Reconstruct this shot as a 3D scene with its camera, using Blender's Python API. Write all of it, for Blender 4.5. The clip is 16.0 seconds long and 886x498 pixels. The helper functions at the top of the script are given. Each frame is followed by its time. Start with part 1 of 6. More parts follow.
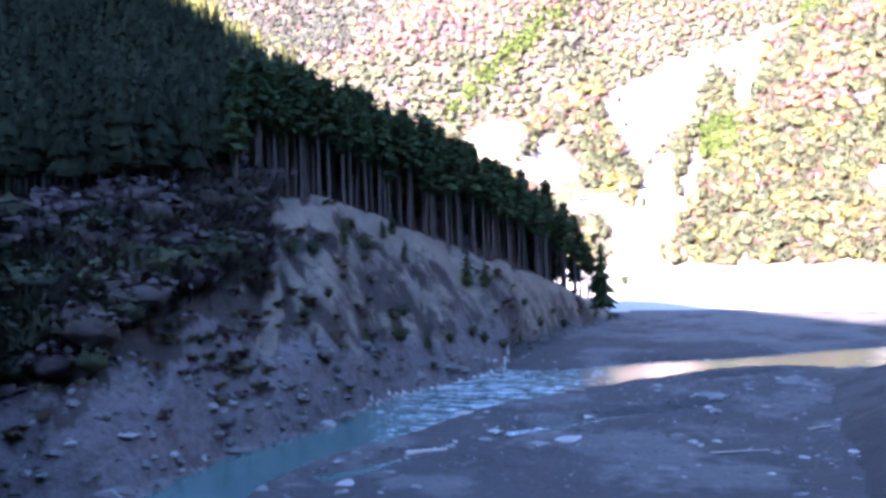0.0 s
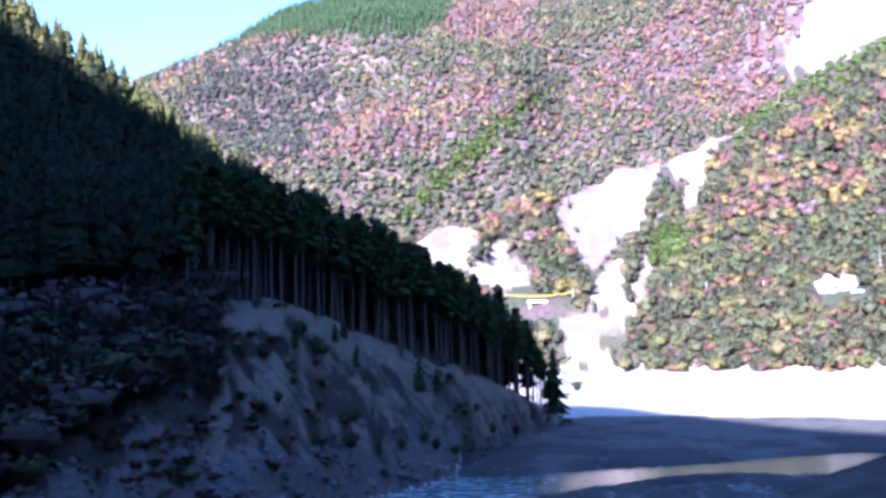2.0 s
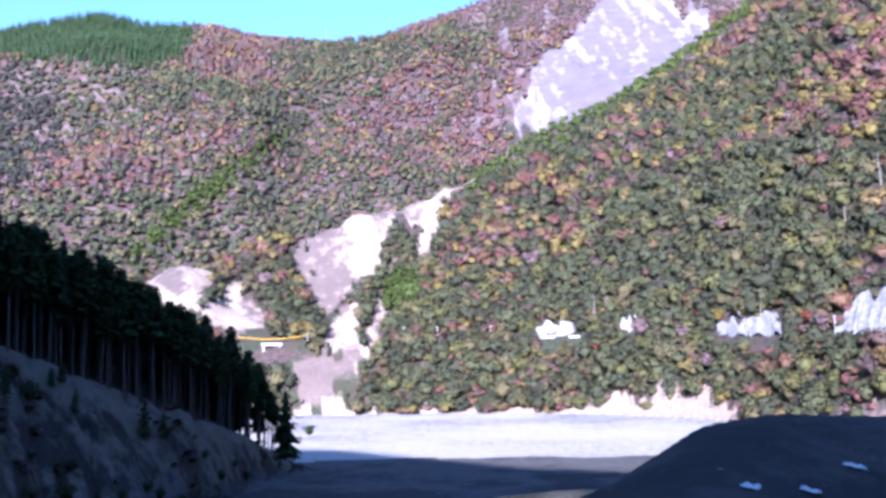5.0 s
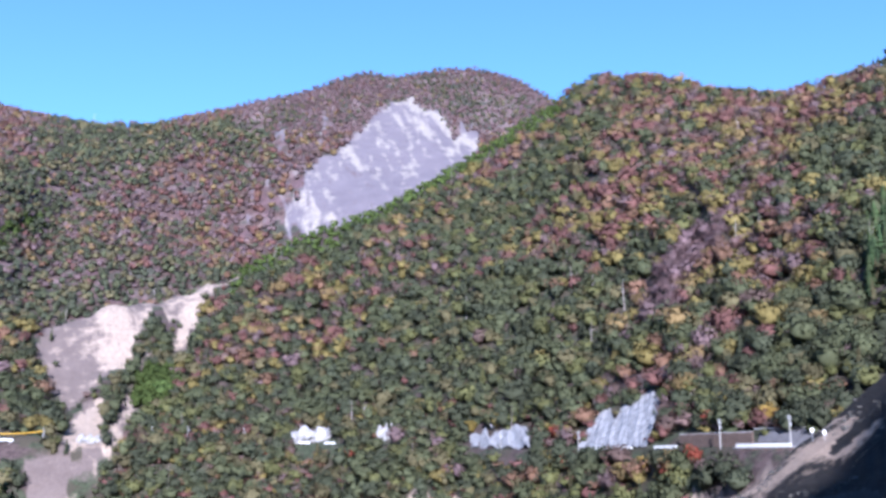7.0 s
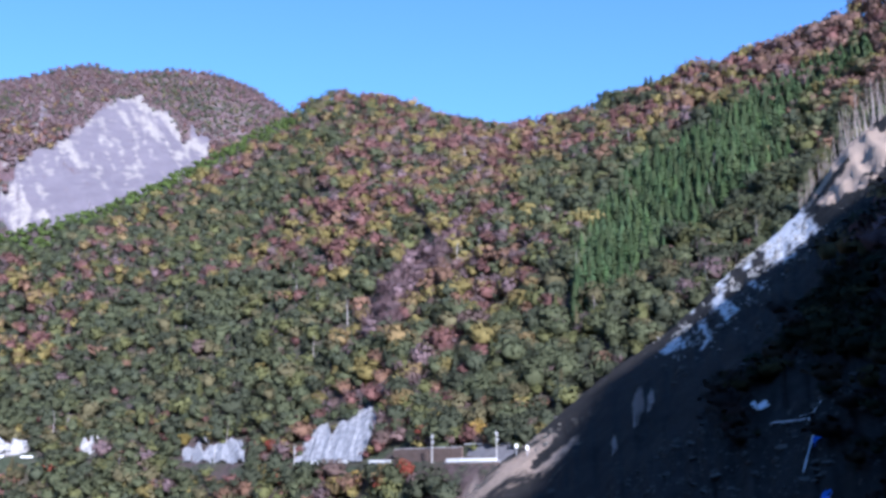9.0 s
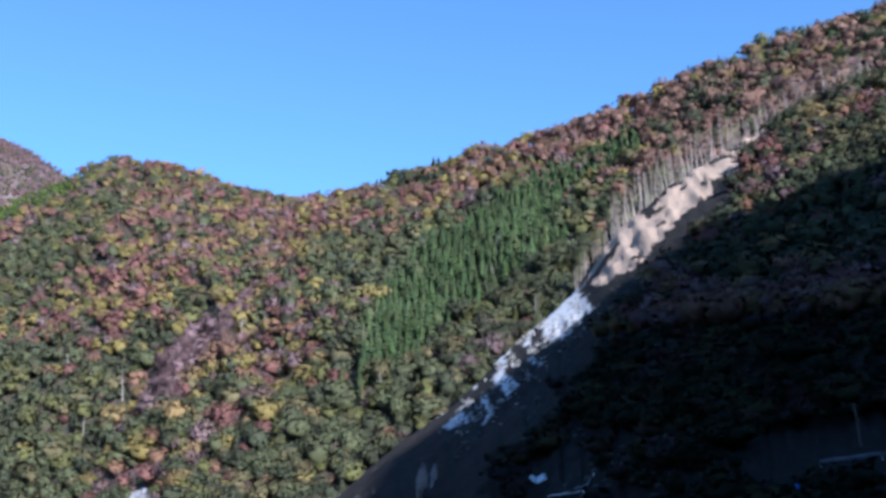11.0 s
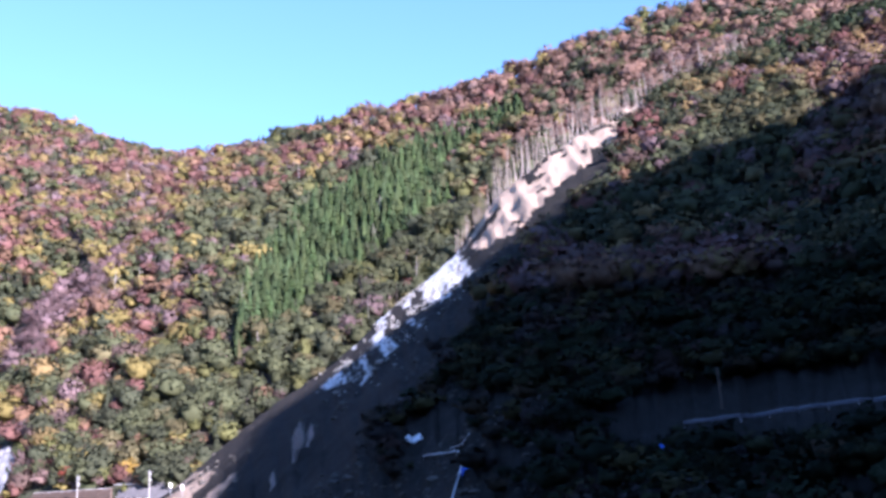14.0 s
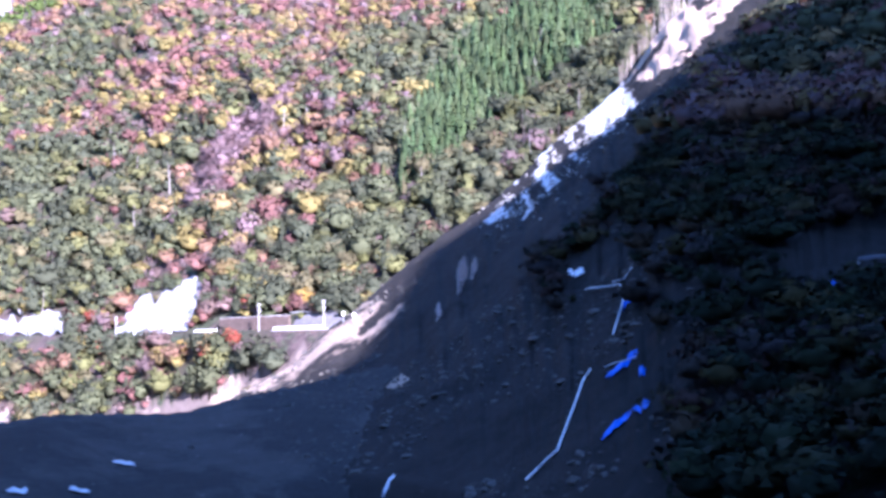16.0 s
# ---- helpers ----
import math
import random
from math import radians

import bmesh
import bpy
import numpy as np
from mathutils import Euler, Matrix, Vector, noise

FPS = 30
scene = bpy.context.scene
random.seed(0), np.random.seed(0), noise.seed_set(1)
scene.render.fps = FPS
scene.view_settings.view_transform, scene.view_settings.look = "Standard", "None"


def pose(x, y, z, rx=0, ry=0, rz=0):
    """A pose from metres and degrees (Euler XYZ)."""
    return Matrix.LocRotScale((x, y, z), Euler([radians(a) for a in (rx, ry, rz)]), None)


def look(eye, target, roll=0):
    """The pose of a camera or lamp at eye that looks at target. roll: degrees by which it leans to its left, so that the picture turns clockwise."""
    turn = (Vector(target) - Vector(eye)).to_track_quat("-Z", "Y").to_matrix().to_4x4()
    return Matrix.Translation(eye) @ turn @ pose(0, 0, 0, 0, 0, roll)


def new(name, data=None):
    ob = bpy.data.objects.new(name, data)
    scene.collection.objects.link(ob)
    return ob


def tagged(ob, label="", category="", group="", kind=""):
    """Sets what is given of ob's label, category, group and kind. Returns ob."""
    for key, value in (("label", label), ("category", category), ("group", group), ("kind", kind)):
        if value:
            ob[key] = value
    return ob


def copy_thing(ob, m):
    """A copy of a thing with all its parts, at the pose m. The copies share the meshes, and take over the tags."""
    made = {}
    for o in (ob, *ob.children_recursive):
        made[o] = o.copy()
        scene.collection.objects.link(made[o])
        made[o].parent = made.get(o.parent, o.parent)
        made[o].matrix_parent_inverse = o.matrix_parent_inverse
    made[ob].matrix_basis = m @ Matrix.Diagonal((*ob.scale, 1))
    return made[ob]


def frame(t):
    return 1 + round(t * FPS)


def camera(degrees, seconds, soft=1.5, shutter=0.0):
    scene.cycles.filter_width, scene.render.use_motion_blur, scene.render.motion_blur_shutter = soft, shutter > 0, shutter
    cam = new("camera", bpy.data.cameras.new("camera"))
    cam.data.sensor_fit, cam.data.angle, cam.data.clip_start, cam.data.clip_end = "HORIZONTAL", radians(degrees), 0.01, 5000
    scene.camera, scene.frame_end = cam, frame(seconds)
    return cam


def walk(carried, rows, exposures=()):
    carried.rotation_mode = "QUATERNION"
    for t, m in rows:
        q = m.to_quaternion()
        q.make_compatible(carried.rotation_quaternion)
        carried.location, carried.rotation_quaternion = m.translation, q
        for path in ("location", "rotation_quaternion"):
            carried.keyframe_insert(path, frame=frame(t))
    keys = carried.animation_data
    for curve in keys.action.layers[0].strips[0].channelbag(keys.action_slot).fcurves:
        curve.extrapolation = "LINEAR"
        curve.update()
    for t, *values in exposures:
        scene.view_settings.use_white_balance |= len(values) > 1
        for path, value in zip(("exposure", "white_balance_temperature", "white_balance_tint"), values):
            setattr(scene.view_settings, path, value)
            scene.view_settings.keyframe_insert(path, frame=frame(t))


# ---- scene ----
# ---- camera ----
cam = camera(47.4, 16.0, soft=3.35)
PATH = [  # seconds, yaw, pitch, roll in degrees
    (0, 5.8, -0.7, 1.41), (0.5, 3.69, 0.56, 1), (1, 1.97, 2.22, 1.15), (1.5, 2.82, 3.86, 1.25),
    (2, 3.11, 5.15, 1.01), (2.5, 3.73, 6.11, 1.17), (3, 1.27, 6.61, 1.14), (3.5, -2.52, 6.57, 0.67),
    (3.7, -4.08, 6.32, 0.79), (5.8, -14.12, 10.27, 0.88), (6, -14.48, 11.43, 0.63), (6.5, -20.01, 12.4, 0.68),
    (7, -25.58, 13.1, -0.33), (7.5, -29.34, 13.38, -0.32), (8, -33.27, 13.36, -0.27), (8.5, -36.71, 13.41, -0.01),
    (9, -41.29, 13.91, 0.15), (9.2, -42.85, 14.16, 0.1), (11.3, -55.94, 18.31, 2.95), (11.5, -58.2, 18.35, 3.28),
    (12, -61.85, 19.29, 3.81), (12.5, -63.89, 19.72, 4.31), (13, -64.61, 19.41, 4.67), (13.5, -63.37, 17.84, 4.04),
    (14, -60, 15.4, 2.79), (14.5, -56.73, 12.38, 2.21), (15, -53.76, 9.99, 2.1), (15.5, -52.06, 7.78, 1.75),
    (16, -50.95, 6.38, 1.43),
]
walk(cam, [(t, pose(0.3, 0.2, 22, 90 + p, r, y)) for t, y, p, r in PATH],
     exposures=[(0, 3.9, 6300, 36), (0.5, 3.3, 5600, 35), (1, 3.05, 5150, 34), (1.5, 2.7, 5150, 31), (2.5, 2.58, 5200, 36), (3.7, 2.3, 5150, 34), (5.8, 1.58, 5250, 28), (7, 1.28, 5250, 21),
                (9.2, 1.2, 5200, 20), (11.5, 1.25, 5500, 14), (12.5, 1.54, 5700, 12), (13.2, 1.74, 5750, 20), (14, 2.0, 5700, 31), (14.5, 2.23, 5450, 35), (15.2, 2.48, 5300, 36), (16, 2.64, 5250, 37)])

# ---- light ----
SUN_AZ, SUN_EL = 205.0, 25.0
world = bpy.data.worlds.new("sky")
scene.world = world
world.use_nodes = True
wn = world.node_tree.nodes
sky = wn.new("ShaderNodeTexSky")
sky.sky_type = "NISHITA"
sky.sun_disc = False
sky.ozone_density = 3.0
sky.dust_density = 0.3
sky.sun_elevation = radians(SUN_EL)
sky.sun_rotation = radians(SUN_AZ)
wn["Background"].inputs["Strength"].default_value = 0.105
tone = wn.new("ShaderNodeMix")
tone.data_type, tone.blend_type = "RGBA", "MULTIPLY"
tone.inputs[0].default_value = 1.0
tone.inputs[7].default_value = (0.8, 1.0, 1.08, 1)  # tint over the sky colour: less red, slightly more blue
world.node_tree.links.new(sky.outputs[0], tone.inputs[6])
world.node_tree.links.new(tone.outputs[2], wn["Background"].inputs[0])
sun = new("sun", bpy.data.lights.new("sun", "SUN"))
sun.data.energy = 5.0
sun.data.angle = radians(0.5)
sun.data.color = (1.0, 0.93, 0.83)
sx, sy = math.sin(radians(SUN_AZ)), math.cos(radians(SUN_AZ))
sun.matrix_world = look((sx * 800, sy * 800, 800 * math.tan(radians(SUN_EL))), (0, 0, 0))


# ---- materials ----
def material(name, rough=0.85, spec=0.3):
    m = bpy.data.materials.new(name)
    m.use_nodes = True
    b = m.node_tree.nodes["Principled BSDF"]
    b.inputs["Roughness"].default_value = rough
    b.inputs["Specular IOR Level"].default_value = spec
    return m, m.node_tree, b


def node(tree, kind, **inputs):
    n = tree.nodes.new(kind)
    for k, v in inputs.items():
        n.inputs[k.replace("_", " ")].default_value = v
    return n


def noise_fac(tree, scale, detail=6.0, rough=0.6, squash=None):
    tc = tree.nodes.new("ShaderNodeTexCoord")
    src = tc.outputs["Object"]
    if squash:
        mp = tree.nodes.new("ShaderNodeMapping")
        mp.inputs["Scale"].default_value = squash
        tree.links.new(src, mp.inputs["Vector"])
        src = mp.outputs[0]
    n = node(tree, "ShaderNodeTexNoise", Scale=scale, Detail=detail, Roughness=rough)
    tree.links.new(src, n.inputs["Vector"])
    return n.outputs["Fac"]


def ramp(tree, fac, stops):
    r = tree.nodes.new("ShaderNodeValToRGB")
    el = r.color_ramp.elements
    while len(el) < len(stops):
        el.new(0.5)
    for e, (p, c) in zip(el, stops):
        e.position = p
        e.color = (*c, 1)
    tree.links.new(fac, r.inputs[0])
    return r.outputs[0]


def mix(tree, fac, a, b, mode="MIX"):
    n = tree.nodes.new("ShaderNodeMix")
    n.data_type = "RGBA"
    n.blend_type = mode
    for sock, v in ((n.inputs[0], fac), (n.inputs[6], a), (n.inputs[7], b)):
        if isinstance(v, (int, float)):
            sock.default_value = v
        elif isinstance(v, tuple):
            sock.default_value = (*v, 1)
        else:
            tree.links.new(v, sock)
    return n.outputs[2]


def bump(tree, bsdf, fac, strength, distance):
    n = node(tree, "ShaderNodeBump", Strength=strength, Distance=distance)
    tree.links.new(fac, n.inputs["Height"])
    tree.links.new(n.outputs[0], bsdf.inputs["Normal"])


def attribute(tree, name):
    a = tree.nodes.new("ShaderNodeAttribute")
    a.attribute_name = name
    return a


def plain(name, colour, rough=0.7, vary=0.25, scale=3.0, metal=0.0):
    """A simple surface with two scales of variation and a fine relief."""
    m, t, b = material(name, rough)
    lo = tuple(c * (1 - vary) for c in colour)
    hi = tuple(min(1, c * (1 + vary)) for c in colour)
    c1 = ramp(t, noise_fac(t, scale), [(0.3, lo), (0.7, hi)])
    c2 = mix(t, 0.25, c1, ramp(t, noise_fac(t, scale * 9), [(0.35, lo), (0.65, hi)]))
    t.links.new(c2, b.inputs["Base Color"])
    b.inputs["Metallic"].default_value = metal
    bump(t, b, noise_fac(t, scale * 6), 0.3, 0.02)
    return m


def ragged(tree, name, scale):
    """An attribute of the ground whose rim is broken up by fine noise."""
    n = node(tree, "ShaderNodeMath")
    n.operation = "MULTIPLY_ADD"
    tree.links.new(noise_fac(tree, scale, 9, 0.68), n.inputs[0])
    n.inputs[1].default_value = 2.2
    tree.links.new(attribute(tree, name).outputs["Fac"], n.inputs[2])
    low = node(tree, "ShaderNodeMapRange")
    low.inputs["From Min"].default_value, low.inputs["From Max"].default_value = 1.4, 1.85
    tree.links.new(n.outputs[0], low.inputs["Value"])
    return low.outputs[0]


def ground_material(name, base, bare, pale=(0.62, 0.57, 0.5), big=0.02, growth=()):
    """Soil that gives way to bare scree and pale rock where the attributes say so."""
    m, t, b = material(name, 0.92, 0.15)
    soil = mix(t, 0.5, ramp(t, noise_fac(t, big), [(0.3, base[0]), (0.7, base[1])]), ramp(t, noise_fac(t, big * 14), [(0.3, base[0]), (0.7, base[1])]))
    for k, c in enumerate(growth):
        soil = mix(t, ramp(t, noise_fac(t, big * (1.3 + 0.9 * k), 5, 0.65, (1, 1, 1 + 0.7 * k)), [(0.47, (0, 0, 0)), (0.56, (0.85, 0.85, 0.85))]), soil, mix(t, ramp(t, noise_fac(t, big * 22, 4), [(0.4, (0, 0, 0)), (0.6, (1, 1, 1))]), c, tuple(v * 0.5 for v in c)))
    rock = mix(t, 0.55, ramp(t, noise_fac(t, big * 3, 8, 0.7), [(0.35, bare[0]), (0.65, bare[1])]), ramp(t, noise_fac(t, big * 30, 8, 0.7), [(0.3, bare[0]), (0.7, bare[1])]))
    col = mix(t, ragged(t, "bare", big * 5), soil, rock)
    col = mix(t, ragged(t, "pale", big * 6), col, mix(t, 0.5, pale, ramp(t, noise_fac(t, big * 20, 10, 0.75), [(0.36, tuple(c * 0.3 for c in pale)), (0.5, tuple(c * 0.85 for c in pale)), (0.64, tuple(min(1, c * 1.4) for c in pale))])))
    col = mix(t, attribute(t, "white").outputs["Fac"], col, ramp(t, noise_fac(t, big * 16, 6, 0.6), [(0.3, (0.42, 0.42, 0.43)), (0.7, (0.72, 0.72, 0.72))]))
    t.links.new(col, b.inputs["Base Color"])
    bump(t, b, mix(t, 0.4, noise_fac(t, big * 12, 8, 0.7), noise_fac(t, big * 50, 4, 0.7)), 0.8, 1.2)
    return m


# the riverbed's pale tone stands for sunlight on the far gravel
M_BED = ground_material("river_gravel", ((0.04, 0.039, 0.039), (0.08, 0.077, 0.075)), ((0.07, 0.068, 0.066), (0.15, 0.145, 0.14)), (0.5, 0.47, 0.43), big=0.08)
M_BANK = ground_material("grassy_bank", ((0.024, 0.02, 0.017), (0.07, 0.056, 0.048)), ((0.1, 0.084, 0.067), (0.24, 0.2, 0.155)), (0.125, 0.107, 0.104), big=0.06)
# far soil is lightened, which puts the softening of haze into its colour
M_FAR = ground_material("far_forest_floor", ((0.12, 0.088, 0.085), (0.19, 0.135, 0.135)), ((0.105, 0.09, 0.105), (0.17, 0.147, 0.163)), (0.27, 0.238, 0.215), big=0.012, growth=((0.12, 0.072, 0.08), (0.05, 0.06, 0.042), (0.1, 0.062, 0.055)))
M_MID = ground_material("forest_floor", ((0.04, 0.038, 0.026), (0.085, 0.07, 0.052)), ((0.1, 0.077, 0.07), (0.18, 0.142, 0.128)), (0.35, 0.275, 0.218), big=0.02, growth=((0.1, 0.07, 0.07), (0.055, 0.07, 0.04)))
# earth is near black because the slope's shade is put into its colour
M_SLIDE = ground_material("shaded_slide_earth", ((0.009, 0.009, 0.008), (0.022, 0.02, 0.018)), ((0.015, 0.0135, 0.013), (0.037, 0.033, 0.03)), (0.4, 0.3, 0.225), big=0.05)
M_MOUND = ground_material("debris_gravel", ((0.03, 0.029, 0.028), (0.055, 0.052, 0.05)), ((0.045, 0.042, 0.039), (0.09, 0.084, 0.078)), big=0.06)

def leaf_shader(t, b, colour):
    """Leaves let some of the light through."""
    t.links.new(colour, b.inputs["Base Color"])
    tr = t.nodes.new("ShaderNodeBsdfTranslucent")
    t.links.new(colour, tr.inputs["Color"])
    ms = t.nodes.new("ShaderNodeMixShader")
    ms.inputs[0].default_value = 0.38
    t.links.new(b.outputs[0], ms.inputs[1])
    t.links.new(tr.outputs[0], ms.inputs[2])
    t.links.new(ms.outputs[0], t.nodes["Material Output"].inputs["Surface"])


m, t, b = material("foliage", 0.8, 0.1)
leafc = attribute(t, "leaf").outputs["Color"]
geo = t.nodes.new("ShaderNodeNewGeometry")
shade = ramp(t, geo.outputs["Random Per Island"], [(0.0, (0.87, 0.87, 0.87)), (1.0, (1.12, 1.12, 1.12))])
leafm = mix(t, 1.0, leafc, shade, "MULTIPLY")
leafm = mix(t, 0.5, leafm, mix(t, 1.0, leafm, ramp(t, noise_fac(t, 0.7, 4), [(0.3, (0.75, 0.75, 0.75)), (0.7, (1.25, 1.25, 1.25))]), "MULTIPLY"))
leaf_shader(t, b, leafm)
crown = attribute(t, "outward").outputs["Vector"]
for n in t.nodes:
    if n.bl_idname in ("ShaderNodeBsdfPrincipled", "ShaderNodeBsdfTranslucent"):
        t.links.new(crown, n.inputs["Normal"])
M_LEAF = m


def leaf_material(name, colour, vary=0.35):
    m, t, b = material(name, 0.8, 0.15)
    oi = t.nodes.new("ShaderNodeObjectInfo")
    g = t.nodes.new("ShaderNodeNewGeometry")
    lo, hi = tuple(c * (1 - vary) for c in colour), tuple(c * (1 + vary) for c in colour)
    c1 = ramp(t, g.outputs["Random Per Island"], [(0.0, lo), (1.0, hi)])
    c2 = mix(t, 1.0, c1, ramp(t, oi.outputs["Random"], [(0.0, (0.7, 0.75, 0.7)), (1.0, (1.3, 1.25, 1.2))]), "MULTIPLY")
    leaf_shader(t, b, c2)
    return m


M_CEDAR = leaf_material("cedar_needles", (0.04, 0.065, 0.026))
M_BARK = plain("bark", (0.1, 0.078, 0.065), 0.9, 0.3, 2.0)
M_PALE_BARK = plain("pale_bark", (0.36, 0.31, 0.28), 0.9, 0.25, 2.0)

# ---- ground ----
H = 22.0  # eye height above the riverbed


TABLES = {}
GRID = np.arange(-200.0, 400.0, 0.25)


def table(az, pairs, soft=1.2):
    """Smoothed interpolation of a short table over the azimuth in degrees."""
    key = (tuple(pairs), soft)
    if key not in TABLES:
        val = np.interp(GRID, [p[0] for p in pairs], [p[1] for p in pairs])
        k = np.exp(-0.5 * (np.arange(-24, 25) * 0.25 / soft) ** 2)
        TABLES[key] = np.convolve(np.pad(val, 24, mode="edge"), k / k.sum(), mode="valid")
    return np.interp(az, GRID, TABLES[key])


def lattice(ix, iy, seed):
    n = (ix * 374761393 + iy * 668265263 + seed * 974711) & 0x7FFFFFFF
    n = ((n ^ (n >> 13)) * 1274126177) & 0x7FFFFFFF
    return ((n ^ (n >> 16)) & 0xFFFF) / 65535.0 * 2 - 1


def vnoise(x, y, seed=0):
    x, y = np.asarray(x, float), np.asarray(y, float)
    ix, iy = np.floor(x).astype(np.int64), np.floor(y).astype(np.int64)
    fx, fy = x - ix, y - iy
    fx, fy = fx * fx * (3 - 2 * fx), fy * fy * (3 - 2 * fy)
    a, b = lattice(ix, iy, seed), lattice(ix + 1, iy, seed)
    c, d = lattice(ix, iy + 1, seed), lattice(ix + 1, iy + 1, seed)
    return (a + (b - a) * fx) * (1 - fy) + (c + (d - c) * fx) * fy


def fbm(x, y, size, octaves=4, seed=0):
    out, amp, tot = 0, 1.0, 0.0
    for o in range(octaves):
        out = out + amp * vnoise(x / size, y / size, seed + o * 17)
        tot += amp
        amp *= 0.5
        size *= 0.5
    return out / tot


# (azimuth, value) tables; azimuth clockwise from +y
A_FOOT = [(-60, 120), (-40, 100), (-30, 97), (-23, 94), (-18, 111), (-13, 121), (-8.7, 145), (-5.5, 157), (-2.3, 172), (1, 213), (3.0, 246), (3.9, 266)]
A_BENCH = [(-60, 160), (-30, 135), (-23, 135), (-16, 153), (-13, 160), (-8.5, 178), (-5.9, 184), (-2.1, 195), (1.3, 232), (2.9, 256), (4, 275)]
A_BENCH_EL = [(-60, 2), (-30, 0.6), (-23, 1.2), (-16, 2.6), (-13, 2.6), (-11, 2.0), (-8.5, 0.7), (-5.9, -0.3), (-2.1, -1.7), (1.3, -2.9), (2.9, -4.2), (4.0, -4.7)]
A_CREST = [(-60, 420), (-35, 380), (-25, 330), (-20, 300), (-15, 260), (-10, 235), (-5, 228), (0, 244), (2.5, 268), (4, 285)]
A_CREST_EL = [(-110, 26), (-60, 22), (-40, 19), (-35, 17.5), (-27.5, 16.4), (-25, 15.4), (-22, 13.4), (-20, 11.7), (-15, 7.7), (-10, 3.8), (-5, 0.5), (0, -2.5), (2.5, -4.2), (4.5, -6.0)]
B_EL = [(-60, 10), (-30, 11), (-22, 13.2), (-19.3, 14.5), (-15.9, 16.0), (-12, 18.3), (-8.5, 19.3), (-6.9, 19.6), (-4.5, 19.2), (-1, 19.5), (1, 19.0), (5.5, 18.8), (8.3, 19.1), (11.6, 20), (14.3, 21.0), (16.7, 21.5), (19, 22.4), (20.7, 23.0), (22.3, 22.65), (25, 23.15), (27.7, 23.2), (30, 22.6), (32, 21.4), (40, 18), (60, 14)]
C_FOOT = [(-30, 700), (-10, 660), (5, 620), (15, 600), (22, 550), (28, 470), (33, 405), (42, 322), (48, 290), (60, 240), (90, 150), (140, 150)]
C_CREST = [(-30, 800), (-8, 800), (5, 830), (14, 880), (22, 950), (30, 1000), (35, 1000), (45, 850), (55, 710), (65, 620), (75, 570), (85, 540), (95, 500), (120, 470), (200, 500)]
C_EL = [(-30, -1), (-12, 2.5), (-5.4, 5.0), (-3.1, 6.7), (-0.1, 6.3), (2, 7.8), (4.5, 8.2), (7, 9.4), (9.6, 9.8), (14.2, 11.6), (17.5, 13.7), (21.5, 15.1), (24.8, 16.9), (28.2, 18.9), (32, 21.1), (34.9, 22.5), (36.6, 22.2), (39.3, 21.9), (41, 21.2), (45.1, 20.5), (48.5, 20.9), (53.7, 22.4), (59, 23.4), (63.5, 24.2), (69.2, 25.9), (74, 26.8), (80.4, 27.2), (85.5, 26.7), (92.9, 27.0), (105, 27.5), (130, 29.5), (150, 30), (200, 30)]
E_FOOT = [(36, 200), (44, 175), (50, 150), (60, 105), (75, 70), (90, 50), (140, 40), (220, 40)]
E_EDGE = [(36, 285), (41, 300), (44, 315), (48, 330), (51, 345), (57, 370), (62, 400), (66, 415), (70, 430), (74, 450), (80, 470), (95, 450), (200, 430)]
E_EL = [(34, -7), (38.2, -2.2), (42.5, 0.0), (44.4, 2.0), (46.3, 3.2), (48.6, 5.3), (51.1, 7.2), (53.4, 8.6), (55.4, 10.1), (57.1, 11.8), (59.8, 13.7), (61.9, 15.4), (64.2, 18.4), (67.1, 20.2), (69.6, 21.4), (71.3, 22.0), (74, 22.7), (80, 24.0), (95, 26), (105, 27.5), (130, 29.5), (150, 30), (200, 30)]
F_CREST_EL = [(10, -10), (18.5, -6.9), (21.2, -5.8), (23.5, -4.4), (24.9, -3.5), (26, -2.8), (29.9, -2.2), (33.5, -2.3), (36.5, -2.4), (40, -1.6), (43.7, -0.9), (46.2, -0.4), (50, 0.3), (60, 0.5)]
F_CREST = [(10, 150), (18, 155), (26, 190), (36, 215), (46, 235), (60, 230)]


RAIL_EL = [(70, 4.5), (75.5, 4.9), (81.6, 5.2), (87.8, 5.42), (100, 5.7)]


def tan_el(el):
    return np.tan(np.radians(el))


def slope(r, r0, z0, r1, z1, power=1.0, back=0.6):
    """A hillside: from its foot (r0, z0) up to its crest (r1, z1) and down behind."""
    t = np.clip((r - r0) / (r1 - r0), 0, 1)
    z = z0 + (z1 - z0) * t ** power
    z = np.where(r > r1, z1 - back * (r - r1), z)
    return np.where(r < r0, z0 - 0.7 * (r0 - r), z)


